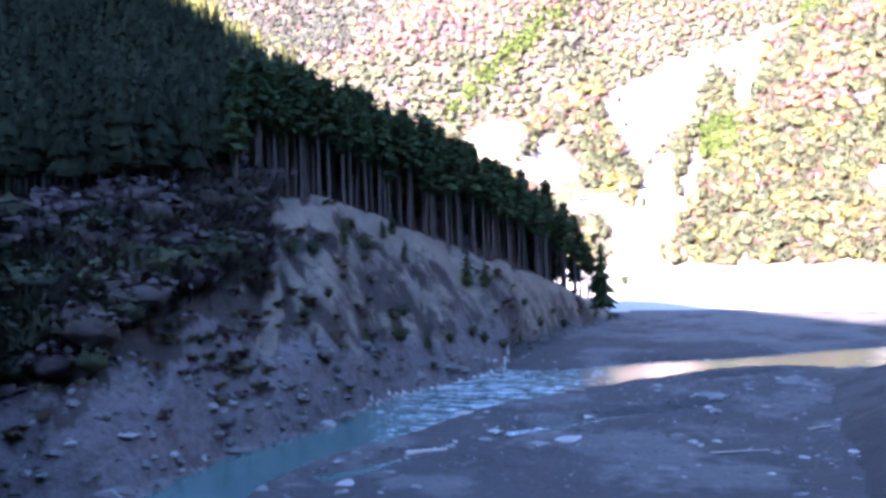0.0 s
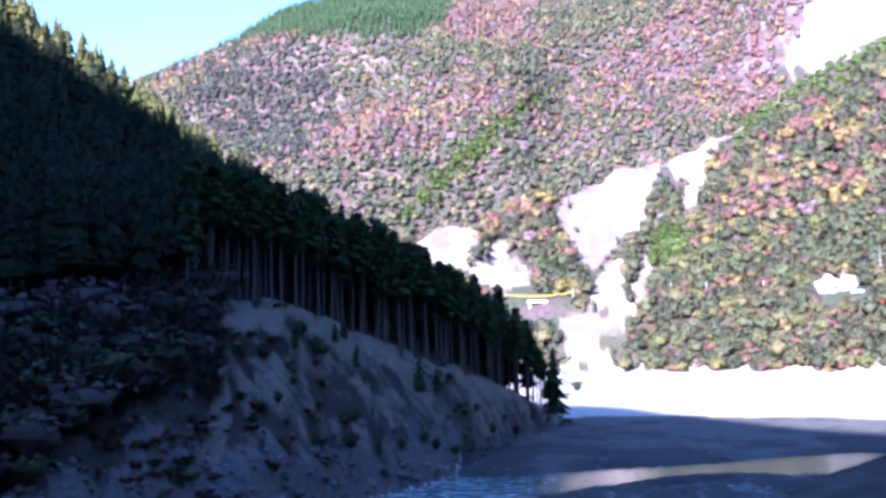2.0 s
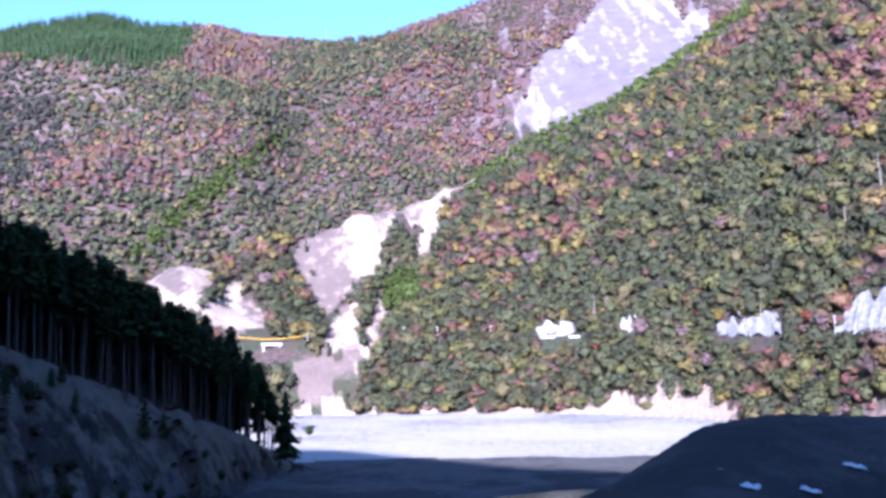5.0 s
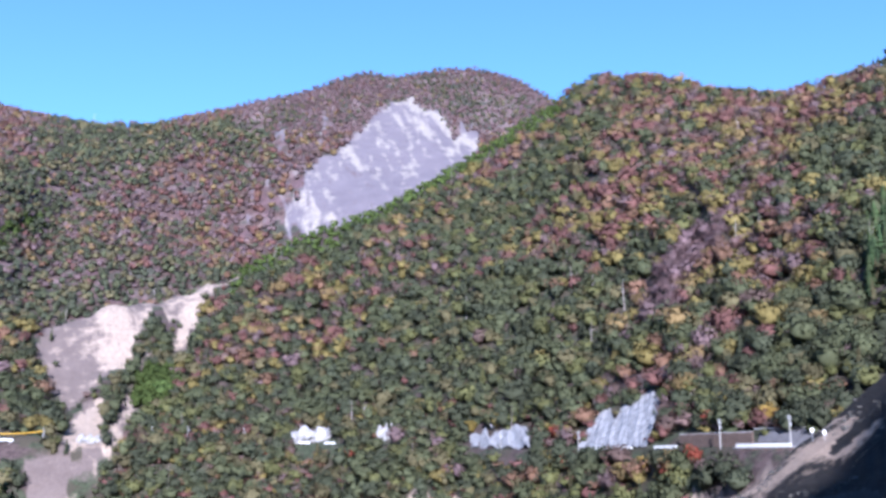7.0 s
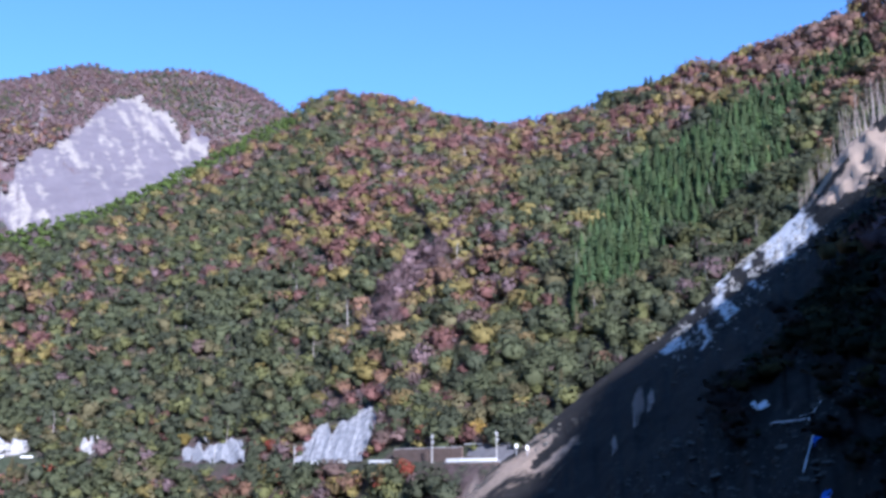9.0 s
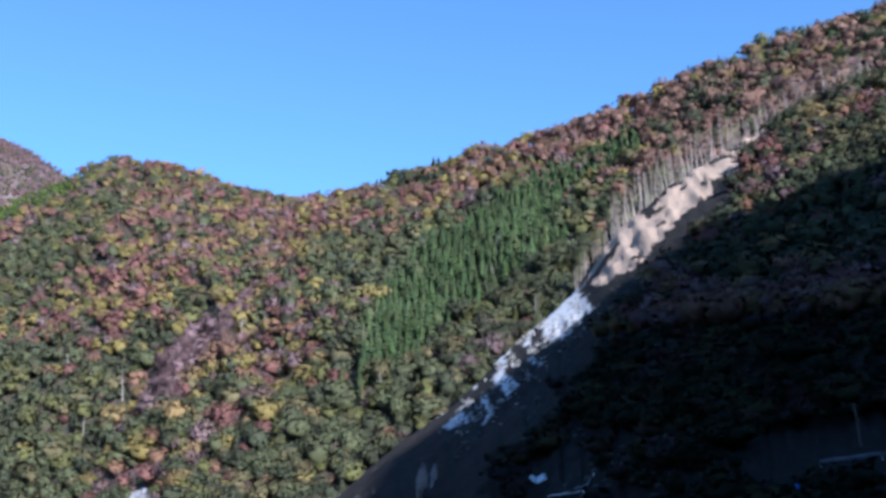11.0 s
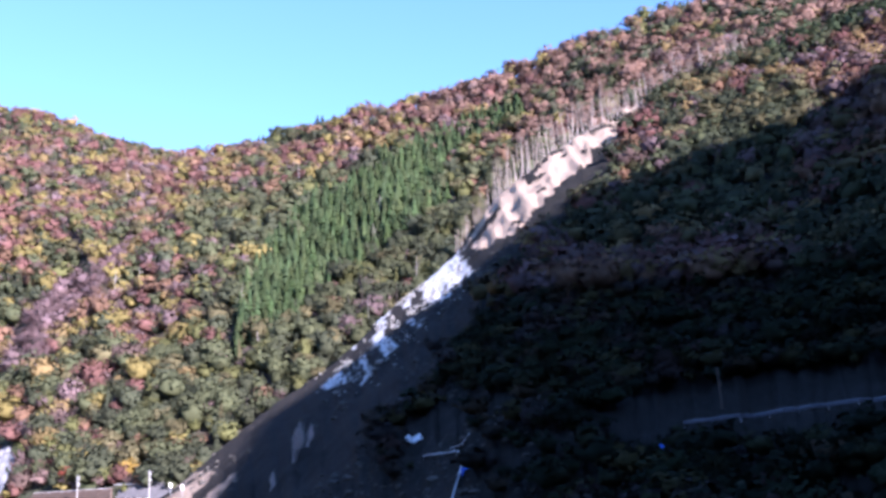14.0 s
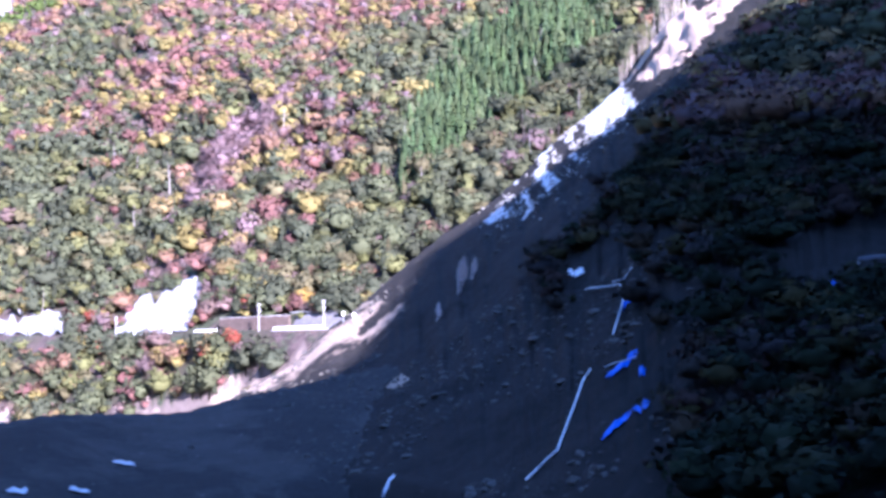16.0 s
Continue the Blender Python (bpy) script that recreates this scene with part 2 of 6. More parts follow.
def layers(az, r):
    """Heights of the parts of the place at azimuth az (degrees) and distance r."""
    x, y = r * np.sin(np.radians(az)), r * np.cos(np.radians(az))
    bed = 0.5 * fbm(x, y, 40, 4, 3) + 0.25 * fbm(x, y, 6, 3, 9) + 0.004 * np.clip(r - 250, 0, 400)
    # river channel along the foot of the left bank
    foot = table(az, A_FOOT)
    inner = table(az, [(-60, 60), (-30, 70), (-17.7, 88), (-13.3, 103), (-8.8, 112), (-3.9, 130), (2.8, 149), (10.2, 170), (17.8, 176), (30, 186)])
    outer = np.where(az < -2.3, foot, table(az, [(-2.3, 172), (0, 169), (0.9, 168), (4.1, 177), (10.2, 186), (17.8, 208), (30, 220)]))
    mid, half = (inner + outer) / 2, np.maximum((outer - inner) / 2, 2)
    chan = np.clip(1.15 - np.abs(r - mid) / half, 0, 1)
    pool = table(az, [(-13, 95), (-9, 102), (-4, 114), (3, 123), (8, 132), (13, 143), (20, 155)])
    bed = bed - 1.5 * np.clip(1 - np.abs(r - pool + 3 * fbm(x, y, 12, 2, 77)) / 3.0, 0, 1) * ((fbm(x, y, 14, 2, 79) > 0.0) | (az > -2.5) & (az < 9)) * (az > -13) * (az < 14)
    pool = table(az, [(8, 155), (13, 165), (18, 176)])
    bed = bed - 1.6 * np.clip(1 - np.abs(r - pool + 2 * fbm(x, y, 12, 2, 81)) / 3.4, 0, 1) * (az > 8.2) * (az < 18.5)
    bed = bed * (1 - 0.6 * chan) - 1.6 * np.minimum(chan * 2.0, 1) * (az > -70) * (az < 32)
    # the bank on which the camera stands
    knoll = 20.3 - 1.1 * np.clip(r - 5, 0, None) + 0.3 * fbm(x, y, 8, 3, 5)
    # left hill
    rb, eb = table(az, A_BENCH, 0.8), table(az, A_BENCH_EL, 0.8)
    rc, ec = table(az, A_CREST), table(az, A_CREST_EL)
    zb, zc = H + rb * tan_el(eb), H + rc * tan_el(ec)
    t = np.clip((r - foot) / (rb - foot), 0, 1)
    bank = zb * (0.25 * np.sqrt(t) + 0.75 * t)
    bank = np.where(r < foot, -0.35 * (foot - r), bank)
    up = slope(r, rb, zb, rc, zc, np.interp(az, [-60, -30, -12, -6], [1.2, 1.6, 1.6, 1.0]), 0.45)
    a = np.where(r < rb, bank, np.where(r > rc, up, up))
    gully = np.abs(fbm(x * 0.8 + y * 0.25, y * 0.12 - x * 0.05, 7, 3, 31))
    a = a + np.where(r < rb + 4, np.clip(t * 4, 0, 1) * (0.9 * fbm(x, y, 9, 4, 12) - 6.0 * (0.35 - gully).clip(0)), 1.2 * fbm(x, y, 30, 3, 14))
    crag = 1 - 2 * np.abs(fbm(x, y, 6, 3, 33)) + 0.6 * fbm(x, y, 2.5, 2, 35)
    a = a + 1.7 * crag * np.clip(1 - np.abs(t - 0.14) / 0.16, 0, 1) * np.interp(az, [-28, -8, 1], [1.3, 1.0, 0.2]) * (r > foot)
    a = np.where(az > 4.6, -50, np.where(az < -100, -50, a))
    # far mountain
    crest = H + 1700 * tan_el(table(az, B_EL, 0.5))
    b = slope(r, 930, 70, 1700, crest, 0.95, 0.5)
    tb = np.clip((r - 930) / 770, 0, 1)
    ang = np.radians(az)
    ridge = np.abs(vnoise(az / 5.5 + 1.5 * vnoise(r / 260, az / 9, 5), r / 700, 8))
    b = b + np.sin(np.pi * tb) * (70 * (0.45 - ridge) + 25 * fbm(x, y, 160, 4, 21))
    b = np.where(r < 900, -50, b)
    # middle mountain
    rf, rcc = table(az, C_FOOT), table(az, C_CREST)
    cz = H + rcc * tan_el(table(az, C_EL, 0.5))
    z0 = 3.0
    road_r, road_z = road_at(az)
    tr = np.clip((r - rf) / np.maximum(road_r - 4 - rf, 1), 0, 1)
    lower = z0 + (road_z - z0) * tr ** 0.8
    tc = np.clip((r - road_r - 4) / (rcc - road_r - 4), 0, 1)
    c = np.where(r < road_r - 4, lower, np.where(r < road_r + 4, road_z, road_z + (cz - road_z) * tc))
    c = np.where(r < rf, z0 - 0.2 * (rf - r), c)
    c = np.where(r > rcc, cz - 0.6 * (r - rcc), c)
    rid = np.abs(vnoise(az / 7.0 + 1.2 * vnoise(r / 180, az / 12, 15), r / 500, 18))
    c = c + np.sin(np.pi * tc) * (34 * (0.4 - rid) + 12 * fbm(x, y, 70, 4, 41)) * np.interp(az, [40, 52], [1.0, 0.25])
    c = np.where(az > 140, -50, np.where(az < -40, -50, c))
    # slide slope
    ef, ee = table(az, E_FOOT), table(az, E_EDGE)
    ez = H + ee * tan_el(table(az, E_EL, 0.4))
    e = slope(r, ef, 4, ee, ez, np.interp(az, [62, 77], [1.08, 1.42]), 0.2)
    te = np.clip((r - ef) / (ee - ef), 0, 1)
    e = e + np.sin(np.pi * te) * (6 * fbm(x, y, 60, 4, 51) + 1.5 * fbm(x, y, 9, 3, 53))
    run = np.abs(fbm(az * 1.4, r * 0.012, 1.0, 3, 55))
    e = e - np.sin(np.pi * te) * 5.0 * np.clip(0.3 - run, 0, 1) * np.clip((az - 44) / 6, 0, 1) + 0.5 * fbm(x, y, 5, 3, 57) * (te > 0.02)
    zr = H + 152 * tan_el(table(az, RAIL_EL))
    gap = e - zr
    bench = np.clip((az - 70) / 4, 0, 1) * 2.2
    e = np.where(np.abs(gap) < 30, zr + np.sign(gap) * np.maximum(np.abs(gap) - bench * np.clip((30 - np.abs(gap)) / 20, 0, 1), 0), e)
    e = np.where((az > 34) & (az < 235), e, -50)
    # debris mound
    fr = table(az, F_CREST)
    fz = H + fr * tan_el(table(az, F_CREST_EL, 0.5))
    f = slope(r, fr - 70, np.minimum(1, fz - 2), fr, fz, 0.8, 0.35) + 0.5 * fbm(x, y, 14, 4, 61)
    f = np.where((az > 12) & (az < 62), f, -50)
    # the unseen mountain behind, its ridge shaped to throw the valley's shade
    gc = H + 420 * tan_el(table(az % 360, G_EL, 1.0))
    g = slope(r, 60, 4, 420, gc, 1.0, 0.4) + 6 * fbm(x, y, 60, 4, 71)
    g = np.where((az % 360 > 125) & (az % 360 < 330), g, -50)
    return [bed, knoll, a, b, c, e, f, g]


G_EL = [(100, 28), (120, 32), (140, 37), (150, 40), (155, 40.9), (159, 40.6), (164.5, 41.6), (170, 41.9), (173, 42.1), (176, 41.8), (179, 41.8), (183, 41), (187, 40), (189.5, 37.6), (191.6, 35.9), (196, 34.8), (200.5, 34.3), (207, 34.4), (209.3, 34.6), (214.6, 35.8), (219, 36.5), (221.7, 36.7), (223.7, 36.5), (225.3, 36.9), (228.6, 37.6), (231.5, 38.2), (234.3, 38.5), (238.5, 39.1), (241, 39.4), (245, 40.2), (265, 41), (280, 42), (300, 38), (316, 25), (326, 12), (334, 4)]
ROAD_R = [(-30, 720), (-5, 690), (5, 655), (15, 640), (22, 590), (28, 505), (33, 435), (42, 345), (48, 318), (140, 200)]
ROAD_EL = [(-30, 2.3), (0, 2.3), (14, 2.1), (22, 2.1), (30, 1.8), (44, 2.0), (140, 2)]


def road_at(az):
    rr = table(az, ROAD_R, 2.0)
    return rr, H + rr * tan_el(table(az, ROAD_EL, 2.0))


def height(az, r):
    return np.max(np.array(layers(az, r)), axis=0)

def inside(poly, u, v):
    """Which of the points (u, v) lie in the polygon."""
    hit = np.zeros(np.shape(u), bool)
    for (x0, y0), (x1, y1) in zip(poly, poly[1:] + poly[:1]):
        cross = ((y0 > v) != (y1 > v)) & (u < (x1 - x0) * (v - y0) / ((y1 - y0) or 1e-9) + x0)
        hit ^= cross
    return hit


# bare areas and stands, as outlines in azimuth and height angle from the bank
SLIDE_MAIN = [(14.3, 12.3), (12.2, 11.6), (9.6, 10.6), (7, 10.2), (4.5, 9.3), (3.4, 7.4), (4.2, 5.0), (5.4, 3.3), (6.4, 4.4), (7.2, 5.8), (8.3, 6.6), (8.6, 8.2), (9.6, 9.4), (10.9, 8.8), (10.4, 7.2), (11.3, 7.4), (11.6, 8.6), (12.6, 10.2)]
SLIDE_RIGHT = [(8.9, 6.6), (9.8, 6.6), (9.4, 4.6), (8.6, 3.2), (8.0, 2.0), (7.3, 2.0), (8.3, 4.2)]
SLIDE_LOW = [(7.2, 4.6), (7.3, 1.9), (5.0, 2.0), (5.6, 3.2)]
SLIDE_FOOT = [(3.4, -1.8), (3.2, 1.0), (4.0, 1.4), (5.6, 1.6), (7.4, 1.8), (6.8, 0.4), (5.6, -0.4), (5.4, -1.8)]
SLIDE_LEFT = [(-5.8, 5.4), (-4.2, 6.8), (-3.1, 7.6), (-1.6, 7.0), (-0.1, 7.0), (-0.8, 5.4), (-1.6, 4.2), (-3, 3.9)]
SLIDE_LEFT_LOW = [(0.4, 5.4), (1.5, 4.9), (2.3, 3.3), (-0.3, 2.7), (-1.2, 4.0)]
SCAR = [(21.8, 20.9), (23.2, 21.3), (24.4, 21.2), (27.6, 19.3), (26.5, 17.0), (21.5, 14.2), (17.5, 13.2), (16.2, 14.6), (17.2, 16.0), (17.4, 17.4), (19.0, 18.4), (20.3, 19.4)]
STAND = [(48.6, 9.4), (48.9, 12.5), (50.6, 15.4), (52.4, 17.9), (56.7, 19.4), (61.2, 20.4), (61.2, 17.6), (58.4, 16.2), (56.5, 14.4), (54.4, 13.4), (52.5, 11.8), (50.6, 10.4)]
STAND_UP = [(57, 20.4), (62, 21.8), (66, 23.4), (66, 22.2), (62, 20.4), (58, 19.4)]
PLANTATION = [(-20.5, 14.0), (-17, 16.3), (-12, 19), (-6.9, 20.6), (-4, 20), (-1.7, 18.9), (-3, 17.6), (-6.5, 16.6), (-9, 17.0), (-11.3, 16.9), (-14, 16.7), (-17, 15.3)]
DARK_WOOD = [(-18, 13.6), (-15, 16.2), (-10.5, 16.7), (-8.7, 14.2), (-9.5, 11.2), (-12, 9.6), (-15, 10.5)]
BAMBOO_SPUR = [(3.2, 13.6), (1.6, 13.0), (-1.4, 10.8), (-4.0, 8.4), (-5.9, 6.3), (-5.0, 6.5), (-1.7, 9.3), (0.9, 11.7)]
STRIP = [(43.6, 16.6), (42.1, 15.2), (39.8, 13.6), (38.0, 11.8), (36.6, 9.2), (38.6, 9.0), (40.6, 12.3), (42.6, 14.6)]
SNOW = [(61.5, 15.2), (62.5, 14.0), (60.4, 12.3), (57.6, 9.6), (54.8, 7.4), (53.6, 7.6), (56.0, 10.9), (58.9, 13.7)]
CLIFF = [(74.0, 23.0), (71.3, 22.3), (67.1, 20.4), (64.2, 18.9), (61.5, 16.6), (62.0, 15.2), (65.0, 16.0), (67.4, 18.2), (71.0, 20.8)]

az_fine = np.concatenate([np.arange(-180, -36, 3.0), np.arange(-36, 98, 0.2), np.arange(98, 179, 3.0), [180.0]])
rings = np.concatenate([np.geomspace(0.02, 60, 18)[:-1], np.geomspace(60, 2000, 300), np.geomspace(2100, 4600, 8)])
AZ, RR = np.meshgrid(az_fine, rings, indexing="ij")
LAY = np.array(layers(AZ, RR))
ZZ, TOP = LAY.max(0), LAY.argmax(0)
ELEV = np.degrees(np.arctan2(ZZ - H, RR))
HORIZON = np.maximum.accumulate(ELEV, axis=1)
XX, YY = RR * np.sin(np.radians(AZ)), RR * np.cos(np.radians(AZ))


def soften(poly, size, seed, wobble):
    """How far each ground point belongs to an area with a ragged rim."""
    u = AZ + wobble * fbm(XX, YY, size, 4, seed)
    v = ELEV + wobble * fbm(XX, YY, size, 4, seed + 3)
    return inside(poly, u, v)


BARE = np.zeros(AZ.shape)
PALE = np.zeros(AZ.shape)
mid, far, slide = TOP == 4, TOP == 3, TOP == 5
for poly, wob in ((SLIDE_MAIN, 0.7), (SLIDE_RIGHT, 0.5), (SLIDE_LOW, 0.4), (SLIDE_FOOT, 0.7), (SLIDE_LEFT, 0.4), (SLIDE_LEFT_LOW, 0.8)):
    BARE[soften(poly, 22, 101, wob) & mid] = 1
torn = 0.8 * fbm(AZ * 1.6 + 0.25 * ELEV, ELEV * 0.5, 1.0, 5, 111)
BARE[inside(SCAR, AZ + torn, ELEV + 0.9 * torn) & far] = 1
BARE[far & (AZ > 13.5) & (AZ < 22) & (ELEV > 14.5) & (ELEV < 20.5) & (np.abs(fbm(AZ * 1.1 + 0.35 * ELEV, ELEV * 0.22, 1.0, 3, 113)) < 0.028)] = 0.7
PALE[(BARE > 0) & mid] = np.clip(0.72 + 1.3 * fbm(AZ * 0.9 + 0.5 * ELEV, ELEV * 0.7, 1.0, 5, 121), 0, 1)[(BARE > 0) & mid]
PALE[(BARE > 0) & mid] *= np.interp(AZ, [3.0, 5.6, 6.8], [0.2, 0.3, 1.0])[(BARE > 0) & mid] * (AZ > 2.8)[(BARE > 0) & mid] + (AZ <= 2.8)[(BARE > 0) & mid]
PALE[inside(SLIDE_FOOT, AZ, ELEV) & mid] *= 0.4
PALE[inside(SLIDE_LOW, AZ, ELEV) & mid] = 1
rift = fbm(AZ * 1.8 + 0.9 * ELEV, ELEV * 1.6 - AZ * 0.3, 1.0, 5, 123)
rim = np.clip(1 - np.abs(ELEV + 0.45 - 21.1 + 0.52 * (AZ - 24.2) + 1.2 * rift) / 0.55, 0, 1) * (AZ > 23.2)
corner = np.clip(1.3 - np.hypot(AZ - 17.8, (ELEV - 15.2) * 1.3) / 1.5, 0, 1) * (rift > -0.15)
vein = fbm(AZ * 3.0 - 1.2 * ELEV, ELEV * 3.0 + AZ * 1.6, 1.0, 5, 127)
flow = fbm(AZ * 3.2 + 2.2 * ELEV, ELEV * 0.9 - AZ * 0.5, 1.0, 5, 129)
flecks = np.clip(3.0 * (rift - 0.2), 0, 0.6) + np.clip(2.2 * (vein - 0.2), 0, 0.5) + np.clip(0.8 - np.abs(flow) / 0.05, 0, 0.45) * (vein > -0.1)
quiet = np.clip(np.hypot((AZ - 20.3) / 2.4, (ELEV - 15.8) / 1.1) - 0.4, 0, 1)
PALE[(BARE > 0) & far] = np.clip(0.9 * rim + corner * (0.9 + 1.4 * vein) + (0.22 + 0.8 * flow + 0.5 * vein + 0.5 * flecks) * quiet, 0, 1)[(BARE > 0) & far]
# pale eroded bank at the foot of the middle mountain
fan_rim = mid & (AZ > 32) & (AZ < 46.5) & (ELEV < table(AZ, [(32, -2.4), (36, -1.5), (38.2, -0.8), (40, -0.4), (42.5, 0.3), (44.4, 2.2), (46, 3)]) + 0.5 * fbm(XX, YY, 12, 3, 135))
BARE[fan_rim] = 1
PALE[fan_rim] = np.clip(0.35 + fbm(XX, YY, 14, 3, 136), 0, 1)[fan_rim]
low_bank = mid & (RR < table(AZ, C_FOOT) - 2 + 15 * fbm(AZ, RR * 0.004, 1.6, 4, 131) + np.interp(AZ, [17, 22, 25, 26.5, 28], [0, 3, 5, 5, 0])) & (AZ < 28)
BARE[low_bank] = 1
PALE[low_bank] = 1.0
# sunlight on the far gravel, put in as a paler colour
sunlit_bed = (TOP == 0) & (RR > 282 + 16 * fbm(XX, YY, 40, 3, 134))
BARE[sunlit_bed] = 1
PALE[sunlit_bed] = np.clip(0.75 + 0.5 * fbm(XX, YY, 60, 3, 133), 0, 1)[sunlit_bed]
SNOWY = np.zeros(AZ.shape)
SNOWY[soften(SNOW, 10, 141, 0.6) & slide & (fbm(AZ * 3 + ELEV, ELEV * 1.4 - AZ * 0.6, 1.5, 4, 143) > np.interp(ELEV, [7, 12, 13.5, 15], [0.28, 0.2, -0.3, -0.6]))] = 1
PALE[soften(CLIFF, 16, 145, 0.5) & slide & (fbm(XX, YY, 12, 3, 144) > -0.35)] = 1.0
BARE[slide] = np.clip(np.interp(AZ + 4 * fbm(XX, YY, 30, 4, 147), [49, 55, 60, 64], [1.0, 0.62, 0.45, 0.1]) + 0.5 * fbm(XX, YY, 18, 4, 149), 0, 1)[slide]
# left bank: dry grass above, rock at the water
t_bank = np.clip((RR - table(AZ, A_FOOT)) / (table(AZ, A_BENCH) - table(AZ, A_FOOT)), 0, 1.2)
left = TOP == 2
grass = left & (AZ > -17 + 5 * fbm(XX, YY, 20, 3, 151)) & (t_bank > 0.1) & (t_bank < 1.15) & (fbm(AZ * 1.5 - t_bank * 3.4, t_bank * 0.8, 1.0, 5, 153) > -0.04 - 0.5 * (t_bank > 0.85))
BARE[grass] = 1
PALE[left & (t_bank < 0.3 + 0.3 * fbm(XX, YY, 9, 4, 155)) & (AZ < -2)] = 0.75
GULLIES = [(-14.8, 0.0, -13.6, -1.6), (-13.2, 0.8, -11.9, -0.3), (-14.2, 0.2, -13.0, -0.5), (-13.5, -3.0, -11.5, -6.0), (-14.9, -1.4, -14.2, -4.3), (-10.5, -4.5, -10.0, -5.9), (-8.5, -4.9, -7.8, -6.4), (-7.0, -4.8, -6.5, -6.5), (-5.4, -5.2, -4.9, -6.2), (-11.7, 1.2, -8.8, -0.8), (-8.5, -1.3, -6.8, -2.3), (-6.3, -1.5, -5.5, -2.3), (-10.2, -2.5, -8.6, -4.0), (-7.9, -3.5, -5.4, -5.0), (-5.4, -5.0, -1.3, -6.9), (-13.1, -5.6, -11.9, -7.5), (-14.5, 2.6, -13.4, 2.3)]
gash = np.zeros(AZ.shape)
for a0, e0, a1, e1 in GULLIES:
    q = np.clip(((AZ - a0) * (a1 - a0) + (ELEV - e0) * (e1 - e0)) / ((a1 - a0) ** 2 + (e1 - e0) ** 2), 0, 1)
    away = np.hypot(AZ - a0 - q * (a1 - a0), ELEV - e0 - q * (e1 - e0)) + 0.22 * fbm(XX, YY, 4, 3, 163)
    gash = np.maximum(gash, np.clip(1.6 - away / 0.24, 0, 1))
gash *= left
straw = left & (AZ > -14.5 + 2.0 * fbm(XX, YY, 12, 3, 165)) & (t_bank > 0.12) & (t_bank < 1.2)
BARE[straw] = (np.interp(t_bank, [0.1, 0.6, 0.85, 1.0], [0.45, 0.5, 0.8, 1.1]) + 0.7 * fbm(XX, YY, 7, 4, 167))[straw]
BARE = np.where(left, np.clip(BARE, 0, 1) * (1 - 0.95 * gash), BARE)
ZZ = ZZ - 0.9 * gash
# nearer gravel, lightened outwards to meet the painted sunlight
near_bed = (TOP == 0) & ~sunlit_bed
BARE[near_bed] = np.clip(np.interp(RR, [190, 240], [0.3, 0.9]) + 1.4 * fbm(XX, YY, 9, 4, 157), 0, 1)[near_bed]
BARE[TOP == 6] = np.clip(0.3 + 1.5 * fbm(XX, YY, 16, 4, 158), 0, 1)[TOP == 6]
# talus at the sunlit edge: its light is painted as a pale tone
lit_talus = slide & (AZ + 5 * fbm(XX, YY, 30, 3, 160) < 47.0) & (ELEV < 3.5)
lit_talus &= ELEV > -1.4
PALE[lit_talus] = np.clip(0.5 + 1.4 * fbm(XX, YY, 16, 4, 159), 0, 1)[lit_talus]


# fresh slides are cut into the slopes, with ribs and runnels
cut = (BARE > 0.5) & (mid & (RR > table(AZ, C_FOOT) + 30) | far)
ZZ = ZZ + cut * (np.where(far, 0.15, 1.0) * (2.6 * np.abs(fbm(AZ * 2.2 + 0.8 * ELEV, RR * 0.02, 1.0, 4, 171)) + 4.0 * fbm(XX, YY, 22, 4, 173) - 2.0))


crag = slide & (PALE > 0.9) & (ELEV > 12)
ZZ = ZZ + crag * (6.5 * np.abs(fbm(AZ * 2.0 + ELEV * 0.9, ELEV * 0.4, 1.0, 5, 175)) + 2.2 * fbm(XX, YY, 6, 3, 176) - 1.8)


def mesh_object(name, verts, faces, mat, attrs=(), smooth=False, parent=None, colours=None, outward=None):
    me = bpy.data.meshes.new(name)
    verts = np.asarray(verts, np.float32)
    faces = np.asarray(faces, np.int32)
    k = faces.shape[1]
    me.vertices.add(len(verts))
    me.vertices.foreach_set("co", verts.ravel())
    me.loops.add(faces.size)
    me.loops.foreach_set("vertex_index", faces.ravel())
    me.polygons.add(len(faces))
    me.polygons.foreach_set("loop_start", np.arange(0, faces.size, k, dtype=np.int32))
    me.polygons.foreach_set("use_smooth", np.full(len(faces), smooth))
    me.update(calc_edges=True)
    for n, v in attrs:
        me.attributes.new(n, "FLOAT", "POINT").data.foreach_set("value", np.asarray(v, np.float32).ravel())
    if colours is not None:
        c = np.ones((len(verts), 4), np.float32)
        c[:, :3] = colours
        me.attributes.new("leaf", "FLOAT_COLOR", "POINT").data.foreach_set("color", c.ravel())
    if outward is not None:
        me.attributes.new("outward", "FLOAT_VECTOR", "POINT").data.foreach_set("vector", np.asarray(outward, np.float32).ravel())
    me.materials.append(mat)
    ob = new(name, me)
    if parent is not None:
        ob.parent = parent
    return ob


na, nr = AZ.shape
idx = np.arange(na * nr).reshape(na, nr)
quads = np.stack([idx[:-1, :-1], idx[:-1, 1:], idx[1:, 1:], idx[1:, :-1]], -1).reshape(-1, 4)[:, ::-1]
owner = TOP.ravel()[quads[:, 0]]
P_ALL = np.stack([XX, YY, ZZ], -1).reshape(-1, 3)
